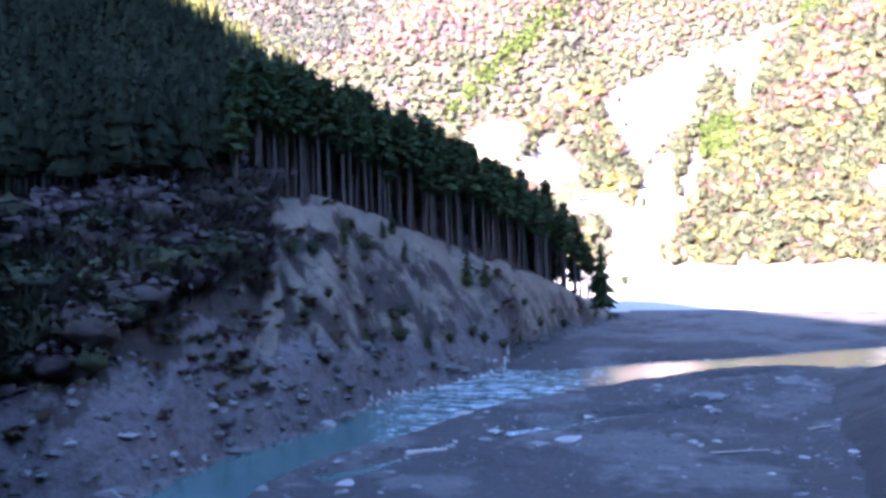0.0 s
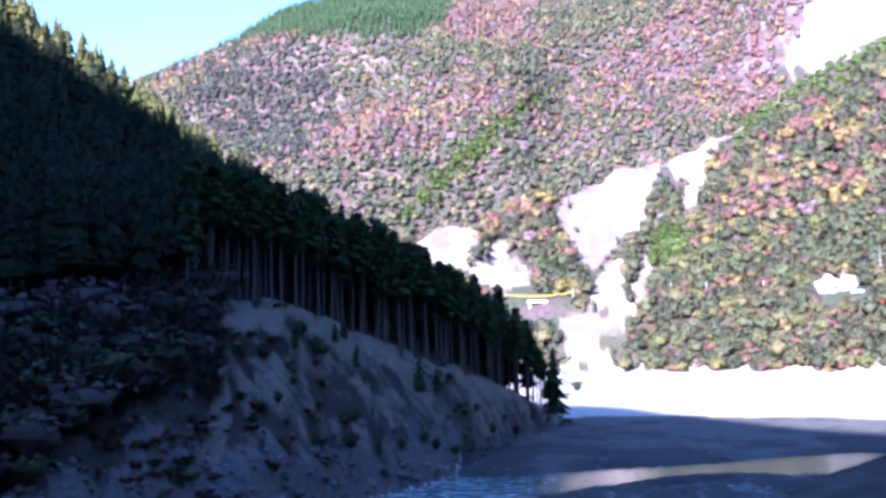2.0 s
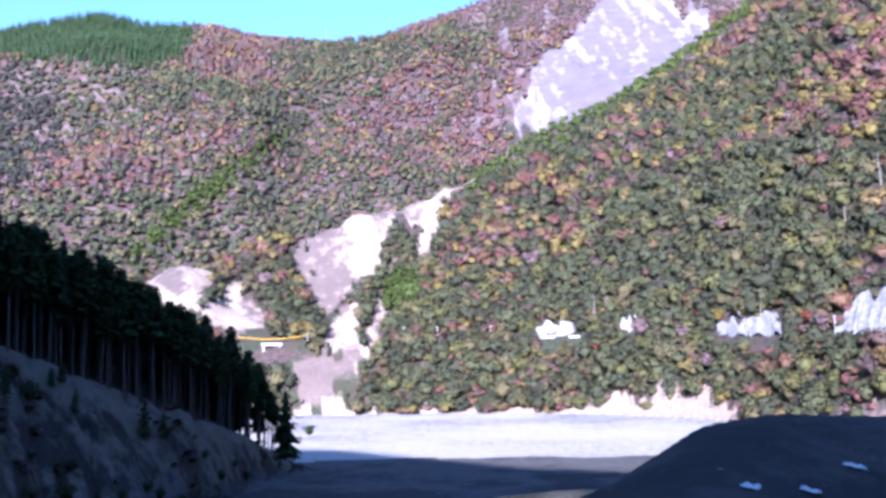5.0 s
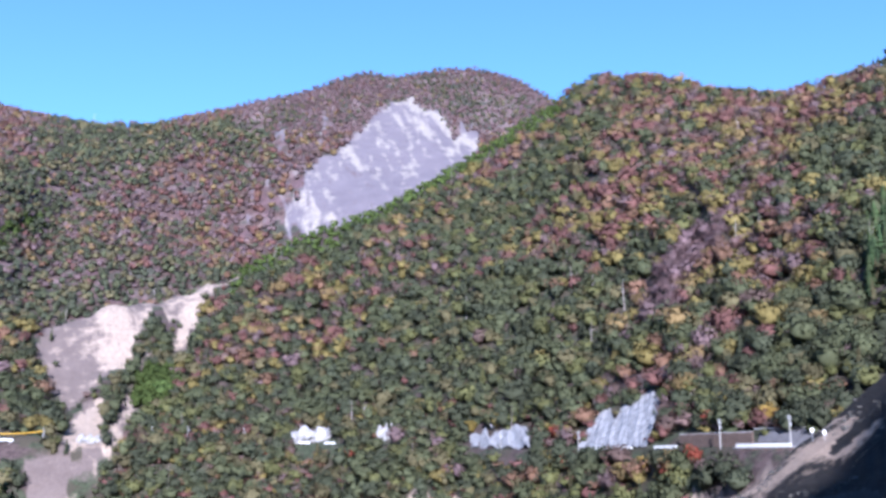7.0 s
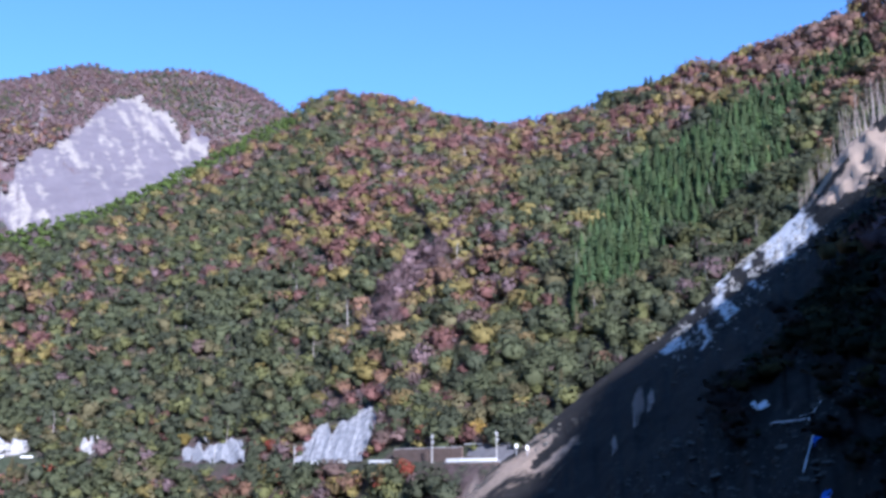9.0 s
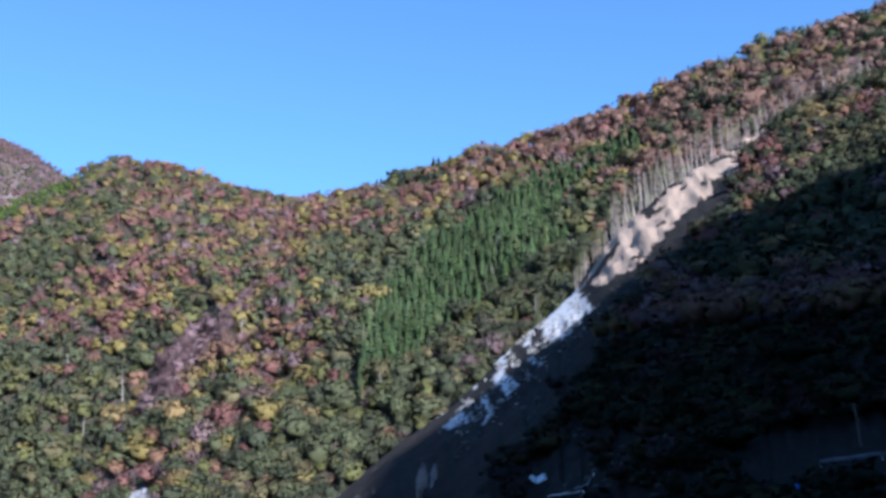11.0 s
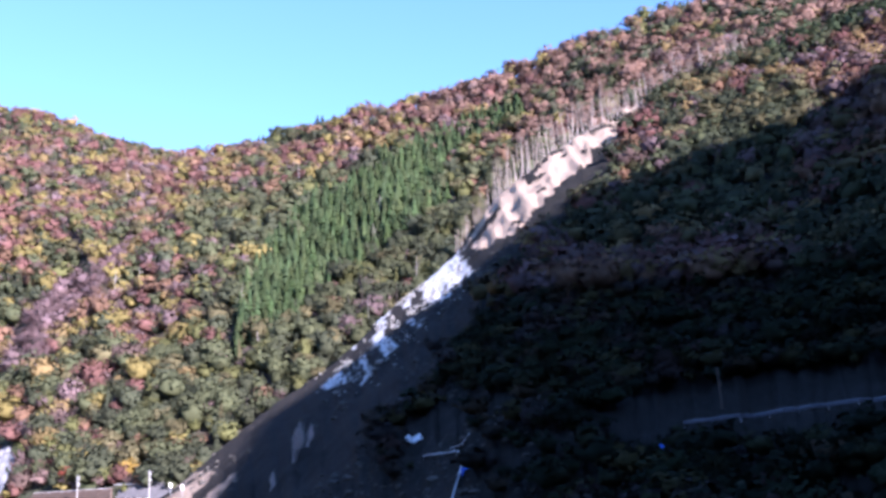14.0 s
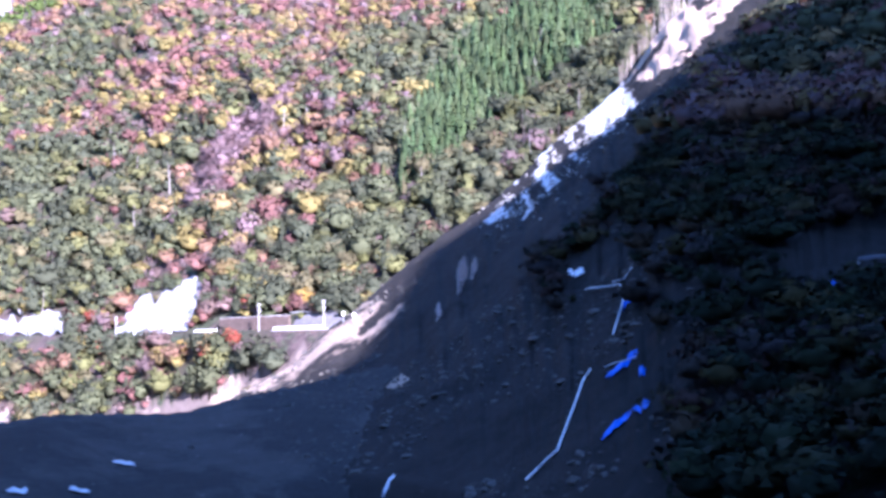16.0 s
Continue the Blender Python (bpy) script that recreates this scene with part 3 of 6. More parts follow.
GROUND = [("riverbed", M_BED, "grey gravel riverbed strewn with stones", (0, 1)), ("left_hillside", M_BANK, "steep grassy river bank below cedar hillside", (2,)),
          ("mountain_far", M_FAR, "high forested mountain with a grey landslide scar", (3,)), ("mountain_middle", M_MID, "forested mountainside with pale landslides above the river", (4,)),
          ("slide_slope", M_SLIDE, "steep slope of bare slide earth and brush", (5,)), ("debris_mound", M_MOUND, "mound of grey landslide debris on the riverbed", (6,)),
          ("mountain_behind", M_MID, "unseen steep mountain shaped to shade the valley", (7,))]
for name, mat, label, ids in GROUND:
    q = quads[np.isin(owner, ids)]
    used, inv = np.unique(q, return_inverse=True)
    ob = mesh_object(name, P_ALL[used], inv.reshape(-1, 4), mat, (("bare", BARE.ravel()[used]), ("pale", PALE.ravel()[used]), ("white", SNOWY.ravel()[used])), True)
    tagged(ob, label, "ground" if name == "riverbed" else "hillside", kind="structure")


def ground_z(az, r):
    return height(np.asarray(az, float), np.asarray(r, float))


def spot(az, r, up=0.0):
    """The point of the ground at that azimuth and distance."""
    z = float(ground_z(np.array([az]), np.array([r]))[0])
    return Vector((r * math.sin(radians(az)), r * math.cos(radians(az)), z + up))


def meet(az, el, r0=70.0):
    """The first ground past r0 that a line of that height angle meets from the bank."""
    rs = np.geomspace(r0, 2500, 1500)
    z = ground_z(np.full_like(rs, az), rs)
    k = int(np.argmax(z > H + rs * math.tan(radians(el))))
    return float(rs[k])


# water
wa = np.linspace(-45, 31, 160)
wr = np.geomspace(60, 262, 60)
WA, WR = np.meshgrid(wa, wr, indexing="ij")
wz = -0.72 + 0.05 * fbm(WR * np.sin(np.radians(WA)), WR * np.cos(np.radians(WA)), 5, 3, 161)
wi = np.arange(WA.size).reshape(WA.shape)
wq = np.stack([wi[:-1, :-1], wi[:-1, 1:], wi[1:, 1:], wi[1:, :-1]], -1).reshape(-1, 4)[:, ::-1]
m, t, b = material("river_water", 0.12, 0.5)
foam_band = attribute(t, "foam").outputs["Fac"]
fn = ramp(t, noise_fac(t, 0.9, 8, 0.75, (0.45, 1.4, 1.0)), [(0.5, (0, 0, 0)), (0.64, (1, 1, 1))])
foam = mix(t, 1.0, fn, foam_band, "MULTIPLY")
t.links.new(mix(t, foam, (0.04, 0.095, 0.09), (0.6, 0.65, 0.68)), b.inputs["Base Color"])
rg = t.nodes.new("ShaderNodeMapRange")
t.links.new(foam, rg.inputs["Value"])
rg.inputs["To Min"].default_value, rg.inputs["To Max"].default_value = 0.12, 0.7
t.links.new(rg.outputs[0], b.inputs["Roughness"])
bump(t, b, noise_fac(t, 0.9, 5), 0.35, 0.15)
foam_v = np.clip(1 - np.abs(WA + 3) / 7.5, 0, 1) ** 0.5
tagged(mesh_object("water", np.stack([WR * np.sin(np.radians(WA)), WR * np.cos(np.radians(WA)), wz], -1).reshape(-1, 3), wq, m, (("foam", foam_v),), True),
       "shallow green river with white rapids", "water", kind="structure")

# ---- plants ----
rng = np.random.default_rng(7)


def ico():
    g = (1 + 5 ** 0.5) / 2
    v = np.array([(-1, g, 0), (1, g, 0), (-1, -g, 0), (1, -g, 0), (0, -1, g), (0, 1, g), (0, -1, -g), (0, 1, -g), (g, 0, -1), (g, 0, 1), (-g, 0, -1), (-g, 0, 1)], float)
    f = np.array([(0, 11, 5), (0, 5, 1), (0, 1, 7), (0, 7, 10), (0, 10, 11), (1, 5, 9), (5, 11, 4), (11, 10, 2), (10, 7, 6), (7, 1, 8), (3, 9, 4), (3, 4, 2), (3, 2, 6), (3, 6, 8), (3, 8, 9), (4, 9, 5), (2, 4, 11), (6, 2, 10), (8, 6, 7), (9, 8, 1)])
    return v / np.linalg.norm(v[0]), f


def limb(p0, p1, r0, r1, sides=3):
    """A tapered rod between two points: vertices and triangles."""
    p0, p1 = np.array(p0, float), np.array(p1, float)
    d = (p1 - p0) / (np.linalg.norm(p1 - p0) + 1e-9)
    u = np.cross(d, [0.3, 0.9, 0.2] if abs(d[2]) > 0.8 else [0, 0, 1.0])
    u /= np.linalg.norm(u)
    w = np.cross(d, u)
    a = np.arange(sides) * 2 * np.pi / sides
    ring = np.cos(a)[:, None] * u + np.sin(a)[:, None] * w
    v = np.concatenate([p0 + ring * r0, p1 + ring * r1])
    f = []
    for i in range(sides):
        j = (i + 1) % sides
        f += [(i, j, sides + j), (i, sides + j, sides + i)]
    return v, np.array(f)


def join(parts):
    vs, fs, n = [], [], 0
    for v, f in parts:
        vs.append(v)
        fs.append(np.asarray(f) + n)
        n += len(v)
    return np.concatenate(vs), np.concatenate(fs)


def sprays(centres, normals, size, flat=0.6):
    """Loose triangles of foliage round the given centres."""
    n = len(centres)
    a = rng.normal(size=(n, 3))
    a -= flat * np.sum(a * normals, 1)[:, None] * normals
    a /= np.linalg.norm(a, axis=1)[:, None]
    b = np.cross(a, normals + 0.3 * rng.normal(size=(n, 3)))
    b /= np.linalg.norm(b, axis=1)[:, None] + 1e-9
    s = size * rng.uniform(0.6, 1.4, (n, 1))
    v = np.stack([centres + a * s, centres - a * s * 0.5 + b * s * 0.8, centres - a * s * 0.5 - b * s * 0.8], 1).reshape(-1, 3)
    return v, np.arange(3 * n).reshape(n, 3)


def rounded(vf, centres, face=0.5):
    """Adds normals that follow the crown's lobes as well as the single leaves."""
    v, f = vf
    c = np.asarray(centres, float)
    near = np.argmin(((v[:, None] - c[None]) ** 2).sum(-1), 1)
    out = v - c[near]
    out[:, 2] = np.maximum(out[:, 2] * 0.8 + 0.04, -0.02)
    out /= np.linalg.norm(out, axis=1)[:, None] + 1e-6
    fn = np.cross(v[f[:, 1]] - v[f[:, 0]], v[f[:, 2]] - v[f[:, 0]])
    fn /= np.linalg.norm(fn, axis=1)[:, None] + 1e-9
    fn *= np.where((fn * out[f].mean(1)).sum(1) < 0, -1, 1)[:, None]
    n = out.copy()
    for k in range(3):
        np.add.at(n, f[:, k], face * fn / 1.5)
    return v, f, n / (np.linalg.norm(n, axis=1)[:, None] + 1e-6)


def broadleaf(lobes=8, leaves=96, leaf=0.1, cores=1, wide=0.42):
    """A domed tree of unit height: puffs of leaf clumps over a broad crown on a short trunk."""
    iv, fi = ico()
    parts = [limb((0, 0, -0.12), (0, 0, 0.5), 0.03, 0.018)]
    core = iv * [wide * 0.8, wide * 0.8, 0.34] * rng.uniform(0.75, 1.1, (12, 1)) + [0, 0, 0.5]
    if cores:
        parts.append((core, fi))
    out = [np.tile([[0.0, 0, 0.3]], (6, 1))]
    if cores:
        out.append((core - [0, 0, 0.4]) * [1, 1, 1.2])
    spin = rng.uniform(0, 6.28)
    m = leaves // lobes
    for k in range(lobes):
        up = 0.95 - 1.15 * (k + 0.5) / lobes
        a = spin + k * 2.4 + rng.uniform(-0.35, 0.35)
        flat = math.sqrt(max(0.0, 1 - up * up))
        c = np.array([flat * math.cos(a) * wide * 0.72, flat * math.sin(a) * wide * 0.72, 0.54 + 0.3 * up]) + rng.normal(0, 0.035, 3)
        s = wide * rng.uniform(0.42, 0.62)
        n = rng.normal(size=(m, 3))
        n[:, 2] = np.abs(n[:, 2]) * 1.1 - 0.35
        n += 0.5 * (c - [0, 0, 0.45])
        n /= np.linalg.norm(n, axis=1)[:, None]
        v, f = sprays(c + n * s * rng.uniform(0.75, 1.1, (m, 1)) * [1, 1, 0.72], n, leaf, 0.85)
        parts.append((v, f))
        o = np.repeat(n, 3, axis=0) * 0.7 + 0.6 * (v - [0, 0, 0.45]) / wide
        out.append(o + [0, 0, 0.38])
    v, f = join(parts)
    o = np.concatenate(out)
    return v, f, o / (np.linalg.norm(o, axis=1)[:, None] + 1e-6)


def bare_tree(twigs=66, wide=0.42, thick=0.022):
    """A leafless tree of unit height: trunk, forked limbs and a dome of thin twigs."""
    parts = [limb((0, 0, -0.1), (0.01, 0, 0.6), 0.024, 0.009)]
    for k in range(6):
        a, z = rng.uniform(0, 6.28), rng.uniform(0.2, 0.55)
        e = np.array([math.cos(a) * rng.uniform(0.5, 0.9) * wide, math.sin(a) * rng.uniform(0.5, 0.9) * wide, z + rng.uniform(0.2, 0.4)])
        parts.append(limb((0, 0, z), e, 0.012, 0.004))
    n = rng.normal(size=(twigs, 3))
    n[:, 2] = np.abs(n[:, 2]) * 0.9 + 0.1
    n /= np.linalg.norm(n, axis=1)[:, None]
    p = n * [wide, wide, 0.52] * rng.uniform(0.45, 0.85, (twigs, 1)) + [0, 0, 0.42]
    d = (n + [0, 0, 0.5] + 0.35 * rng.normal(size=(twigs, 3))) * rng.uniform(0.08, 0.17, (twigs, 1))
    w = np.cross(d, rng.normal(size=(twigs, 3)))
    w *= thick / (np.linalg.norm(w, axis=1)[:, None] + 1e-9)
    parts.append((np.stack([p - w, p + w, p + d], 1).reshape(-1, 3), np.arange(3 * twigs).reshape(-1, 3)))
    return join(parts)


def conifer(tiers=7, spikes=8, bare=0.12, wide=0.17, trunk=True):
    """A cedar of unit height: ragged tiers of drooping boughs on a straight trunk."""
    parts = [limb((0, 0, -0.04), (0, 0, 0.9), 0.014, 0.004, 4)] if trunk else []
    for k in range(tiers):
        q = k / (tiers - 1)
        z = bare + (0.9 - bare) * q + (rng.uniform(-0.035, 0.035) if 0 < k < tiers - 1 else 0)
        rad = (wide * (1 - q) ** 0.75 + 0.022) * rng.uniform(0.8, 1.2)
        n = spikes * 2
        a = np.arange(n) * 2 * np.pi / n + rng.uniform(0, 6)
        rr = rad * np.where(np.arange(n) % 2, 0.5, 1.0) * rng.uniform(0.75, 1.25, n)
        ring = np.stack([rr * np.cos(a), rr * np.sin(a), z - 0.25 * rr + rng.uniform(-0.01, 0.01, n)], 1)
        v = np.concatenate([ring, [[0, 0, z + 0.13 * (1.2 - 0.4 * q)]]])
        parts.append((v, np.array([(i, (i + 1) % n, n) for i in range(n)])))
    return join(parts)


def forest(name, az, r, protos, size, colour, label, lean=0.05, wide=1.0):
    """One woodland: every tree turned, sized and tinted on its own."""
    n = len(az)
    z = ground_z(az, r)
    base = np.stack([r * np.sin(np.radians(az)), r * np.cos(np.radians(az)), z], 1)
    which = rng.integers(0, len(protos), n)
    vs, fs, cs, ns, off = [], [], [], [], 0
    for k, proto in enumerate(protos):
        pv, pf, pn = proto if len(proto) == 3 else rounded(proto, [(0, 0, q) for q in np.linspace(-0.1, 0.8, 9)])
        sel = np.where(which == k)[0]
        if not len(sel):
            continue
        a = rng.uniform(0, 6.28, len(sel))
        h = size[sel]
        w = h * wide * rng.uniform(0.8, 1.25, len(sel))
        lx, ly = rng.normal(0, lean, len(sel)), rng.normal(0, lean, len(sel))
        x = (pv[None, :, 0] * np.cos(a)[:, None] - pv[None, :, 1] * np.sin(a)[:, None]) * w[:, None]
        y = (pv[None, :, 0] * np.sin(a)[:, None] + pv[None, :, 1] * np.cos(a)[:, None]) * w[:, None]
        zz = pv[None, :, 2] * h[:, None]
        v = np.stack([x + zz * lx[:, None], y + zz * ly[:, None], zz], -1) + base[sel][:, None, :]
        m = len(pv)
        nx = pn[None, :, 0] * np.cos(a)[:, None] - pn[None, :, 1] * np.sin(a)[:, None]
        ny = pn[None, :, 0] * np.sin(a)[:, None] + pn[None, :, 1] * np.cos(a)[:, None]
        ns.append(np.stack([nx, ny, np.broadcast_to(pn[None, :, 2], nx.shape)], -1).reshape(-1, 3))
        vs.append(v.reshape(-1, 3))
        fs.append((pf[None] + (np.arange(len(sel)) * m)[:, None, None] + off).reshape(-1, 3))
        cs.append(np.repeat(colour[sel], m, axis=0))
        off += len(sel) * m
    ob = mesh_object(name, np.concatenate(vs), np.concatenate(fs), M_LEAF, colours=np.concatenate(cs), outward=np.concatenate(ns))
    return tagged(ob, label, "forest", kind="stuff")


def scatter(n, a0, a1, r0, r1):
    az = rng.uniform(a0, a1, n)
    r = np.sqrt(rng.uniform(r0 ** 2, r1 ** 2, n))
    return az, r


def planted(cell, a0, a1, r0, r1):
    """Places at about one a cell, as crowded trees stand."""
    g = np.arange(-r1, r1, cell)
    x, y = [q.ravel() for q in np.meshgrid(g, g)]
    x, y = x + rng.uniform(-0.46, 0.46, len(x)) * cell, y + rng.uniform(-0.46, 0.46, len(x)) * cell
    az, r = np.degrees(np.arctan2(x, y)), np.hypot(x, y)
    hit = (az > a0) & (az < a1) & (r > r0) & (r < r1)
    return az[hit], r[hit]


def grid_at(field, az, r):
    i = np.clip(np.searchsorted(az_fine, az), 0, na - 1)
    j = np.clip(np.searchsorted(rings, r), 0, nr - 1)
    return field[i, j]


def in_sight(az, r, tall):
    """Leaves out what the ground hides from the bank altogether."""
    i = np.clip(np.searchsorted(az_fine, az), 0, na - 1)
    j = np.clip(np.searchsorted(rings, r) - 1, 0, nr - 1)
    top = np.degrees(np.arctan2(ground_z(az, r) + tall - H, r))
    return top > HORIZON[i, j] - 0.05


def tints(az, r, seed, patch, bias, green, autumn):
    """Leaf colours in drifts: stretches of evergreen and stretches of autumn trees, mixed at their rims. Also says which are autumn trees."""
    x, y = r * np.sin(np.radians(az)), r * np.cos(np.radians(az))
    turn = rng.uniform(size=len(az)) < np.clip(0.42 + bias + 1.7 * fbm(x, y, patch, 4, seed), 0.05, 0.95)
    g, a = np.array(green), np.array(autumn)
    drift = (0.5 + 0.8 * fbm(x, y, patch * 0.5, 3, seed + 5) + rng.normal(0, 0.36, len(az))) % 0.9999
    c = np.where(turn[:, None], a[(drift * len(a)).astype(int)], g[(drift * len(g)).astype(int)])
    return c * rng.uniform(0.74, 1.25, (len(az), 1)), turn


GREEN_D, GREEN, OLIVE, MOSS = (0.068, 0.081, 0.05), (0.097, 0.112, 0.058), (0.152, 0.136, 0.07), (0.14, 0.146, 0.056)
OCHRE, ORANGE, RUST, MAUVE, BROWN = (0.28, 0.2, 0.09), (0.25, 0.144, 0.095), (0.205, 0.1, 0.09), (0.215, 0.148, 0.155), (0.192, 0.13, 0.117)
YELLOW = (0.255, 0.208, 0.072)
BAMBOO = (0.105, 0.145, 0.04)

P_BROAD = [broadleaf(rng.integers(7, 11), 100, 0.088, 1, rng.uniform(0.4, 0.52)) for _ in range(14)]
P_BROAD_L = [broadleaf(rng.integers(9, 13), 210, 0.062, 1, rng.uniform(0.4, 0.52)) for _ in range(12)]
P_BROAD_S = [broadleaf(5, 25, 0.16, 1, 0.46) for _ in range(10)]
P_BUSH = [broadleaf(7, 70, 0.09, 1, 0.5) for _ in range(8)]
P_BRUSH = [broadleaf(6, 54, 0.1, 1, 0.5) for _ in range(8)]
P_BARE = [bare_tree() for _ in range(5)]
P_CONE = [conifer(12, 4, 0.08, rng.uniform(0.17, 0.22)) for _ in range(12)]
P_CONE_S = [conifer(4, 5) for _ in range(4)]

def shown_below(az):
    """Where the woods below the road are low enough to show the cuts above it."""
    return (az > 26.8) & (az < 30.8) | (az > 17.2) & (az < 19.8) | (az > 21.9) & (az < 22.9)


def under_net(az, r, road_r):
    """The rock face that the large net hangs over."""
    a = az - (r - road_r) * 0.03
    return (a > 33.2) & (a < 36.8) & (r > road_r - 4.5) & (r < road_r + np.interp(a, [33.2, 34.2, 34.6, 35.2, 36.4], [24, 30, 28, 38, 45]))


# trees stay clear of the slides and of the ground just below them
OPEN = BARE > 0.5
for k in (1, 2):
    OPEN[:, :-k] |= BARE[:, k:] > 0.5
# middle mountain
az, r = planted(6.5, -8, 92, 290, 1040)
a7, r7 = planted(5.4, -8, 92, 290, 1040)
steep = (ground_z(a7, r7 + 6) - ground_z(a7, r7 - 6)) / 12
hit = rng.uniform(size=len(a7)) < 1.3 * (steep - 0.62)
az, r = np.concatenate([az, a7[hit]]), np.concatenate([r, r7[hit]])
own = grid_at(TOP, az, r)
el = np.degrees(np.arctan2(ground_z(az, r) - H, r))
road_r, road_z = road_at(az)
cleared = (np.abs(r - road_r) < 4.5) & (az < 46) | (r < road_r) & (r > road_r - 14) & (az > 41.3) & (az < 45.5)
for a0, a1, deep in ((17.2, 19.6, 16), (22.0, 22.8, 14), (26.9, 30.6, 21), (38.4, 45.6, 9)):
    cleared |= (az > a0) & (az < a1) & (r > road_r - 4.5) & (r < road_r + deep)
draped = under_net(az, r, road_r)
cleared |= shown_below(az) & (r < road_r) & (r > road_r - 15)
cleared |= draped | (az > -0.4) & (az < 4.6) & (r < road_r + 5) & (r > road_r - 24) | (az > 33) & (az < 46) & (r < road_r) & (r > road_r - 11)
keep = (own == 4) & (r < table(az, C_CREST) + 14) & (~grid_at(OPEN, az, r) | (rng.uniform(size=len(az)) < np.where(grid_at(BARE, az, r) < 0.5, 0.55, np.where((az > 3) & (az < 5.6), 0.06, 0)))) & ~cleared & in_sight(az, r, 8)
az, r, el = az[keep], r[keep], el[keep]
jz, je = az + 0.45 * rng.normal(size=len(az)), el + 0.35 * rng.normal(size=len(az))
stand = inside(STAND, jz, je) | inside(STAND_UP, jz, je)
crest_gap = table(az, C_CREST) - r
bamboo = (az > 13.5) & (az < 32.5) & (crest_gap < 45) | inside([(14.0, 11.9), (16.2, 14.4), (18.6, 14.8), (17.4, 13.4), (15.8, 12.4)], az, el) | inside([(9.2, 5.6), (10.6, 5.8), (10.9, 4.4), (9.6, 3.4), (8.8, 4.2)], az, el)
strip = inside(STRIP, az, el)
wood = ~stand & ~bamboo
bias = np.interp(el, [0, 6, 16, 22], [-0.2, -0.12, 0.0, 0.12]) + np.interp(az, [10, 30, 40, 60, 75, 90], [-0.32, -0.28, 0.02, 0.06, 0.25, 0.2])
col, turn = tints(az, r, 201, 90, bias, [GREEN_D, GREEN, GREEN_D, GREEN, OLIVE, GREEN_D, MOSS, GREEN], [MAUVE, RUST, BROWN, YELLOW, MAUVE, BROWN, RUST, MAUVE, ORANGE, YELLOW, OCHRE])
col = 0.9 * col + 0.1 * col.mean(0)
col[strip] = np.array(MAUVE) * rng.uniform(0.85, 1.15, (strip.sum(), 1))
bare_k = wood & ((col[:, 2] > 0.55 * col[:, 0]) & turn | strip) & (rng.uniform(size=len(az)) < 0.75)
spire = wood & ~turn & ~bare_k & (rng.uniform(size=len(az)) < np.where(crest_gap < 30, 0.5, 0.08))
upper = wood & (az > 60) & (el > 20.5) & (rng.uniform(size=len(az)) < 0.6)
col[upper & ~spire] = (np.array(ORANGE) * 0.5 + np.array(BROWN) * 0.5) * rng.uniform(0.8, 1.25, ((upper & ~spire).sum(), 1))
bare_k &= ~upper
leafy = wood & ~bare_k & ~spire
size = rng.uniform(7, 11.5, len(az)) * rng.choice([1.0, 1.2, 0.8], len(az)) * np.where(grid_at(OPEN, az, r), 0.55, 1)
for hit, protos in ((leafy & (r < 470), P_BROAD_L), (leafy & (r >= 470), P_BROAD)):
    forest("broadleaf_forest", az[hit], r[hit], protos, size[hit], col[hit], "dense mixed autumn forest in green, ochre and rust", wide=1.0)
forest("bare_forest", az[bare_k], r[bare_k], P_BARE, rng.uniform(7, 11, bare_k.sum()), col[bare_k] * 1.1, "leafless mauve-grey trees on the mountainside", wide=1.15)
a3, r3 = scatter(5200, 34, 46, 330, 800)
e3 = np.degrees(np.arctan2(ground_z(a3, r3) - H, r3))
k3 = inside(STRIP, a3 + 0.3 * rng.normal(size=len(a3)), e3 + 0.2 * rng.normal(size=len(a3)))
forest("thicket_strip", a3[k3], r3[k3], P_BARE, rng.uniform(3, 7, k3.sum()), np.array((0.3, 0.195, 0.2)) * rng.uniform(0.8, 1.2, (k3.sum(), 1)), "leafless reddish thicket in an old slide track", wide=1.6)
forest("scattered_conifers", az[spire], r[spire], P_CONE, rng.uniform(8, 13, spire.sum()), col[spire] * 0.8, "single dark conifers among the broadleaf trees", 0.02, 1.0)
forest("bamboo_grove", az[bamboo], r[bamboo], P_BROAD_S, rng.uniform(4, 6.5, bamboo.sum()), np.array(BAMBOO) * rng.uniform(0.8, 1.2, (bamboo.sum(), 1)), "bright green bamboo along the ridge", wide=1.2)
a2, r2 = planted(4.3, 47, 68, 330, 720)
e2 = np.degrees(np.arctan2(ground_z(a2, r2) - H, r2))
k2 = (inside(STAND, a2, e2) | inside(STAND_UP, a2, e2)) & (grid_at(TOP, a2, r2) == 4)
a2, r2 = a2[k2], r2[k2]
forest("cedar_stand", a2, r2, P_CONE, rng.uniform(9, 15, len(a2)), np.array((0.086, 0.125, 0.054)) * rng.uniform(0.6, 1.3, (len(a2), 1)) * rng.uniform(0.92, 1.08, (len(a2), 3)), "dark green planted cedar stand on the slope", 0.015, 1.1)

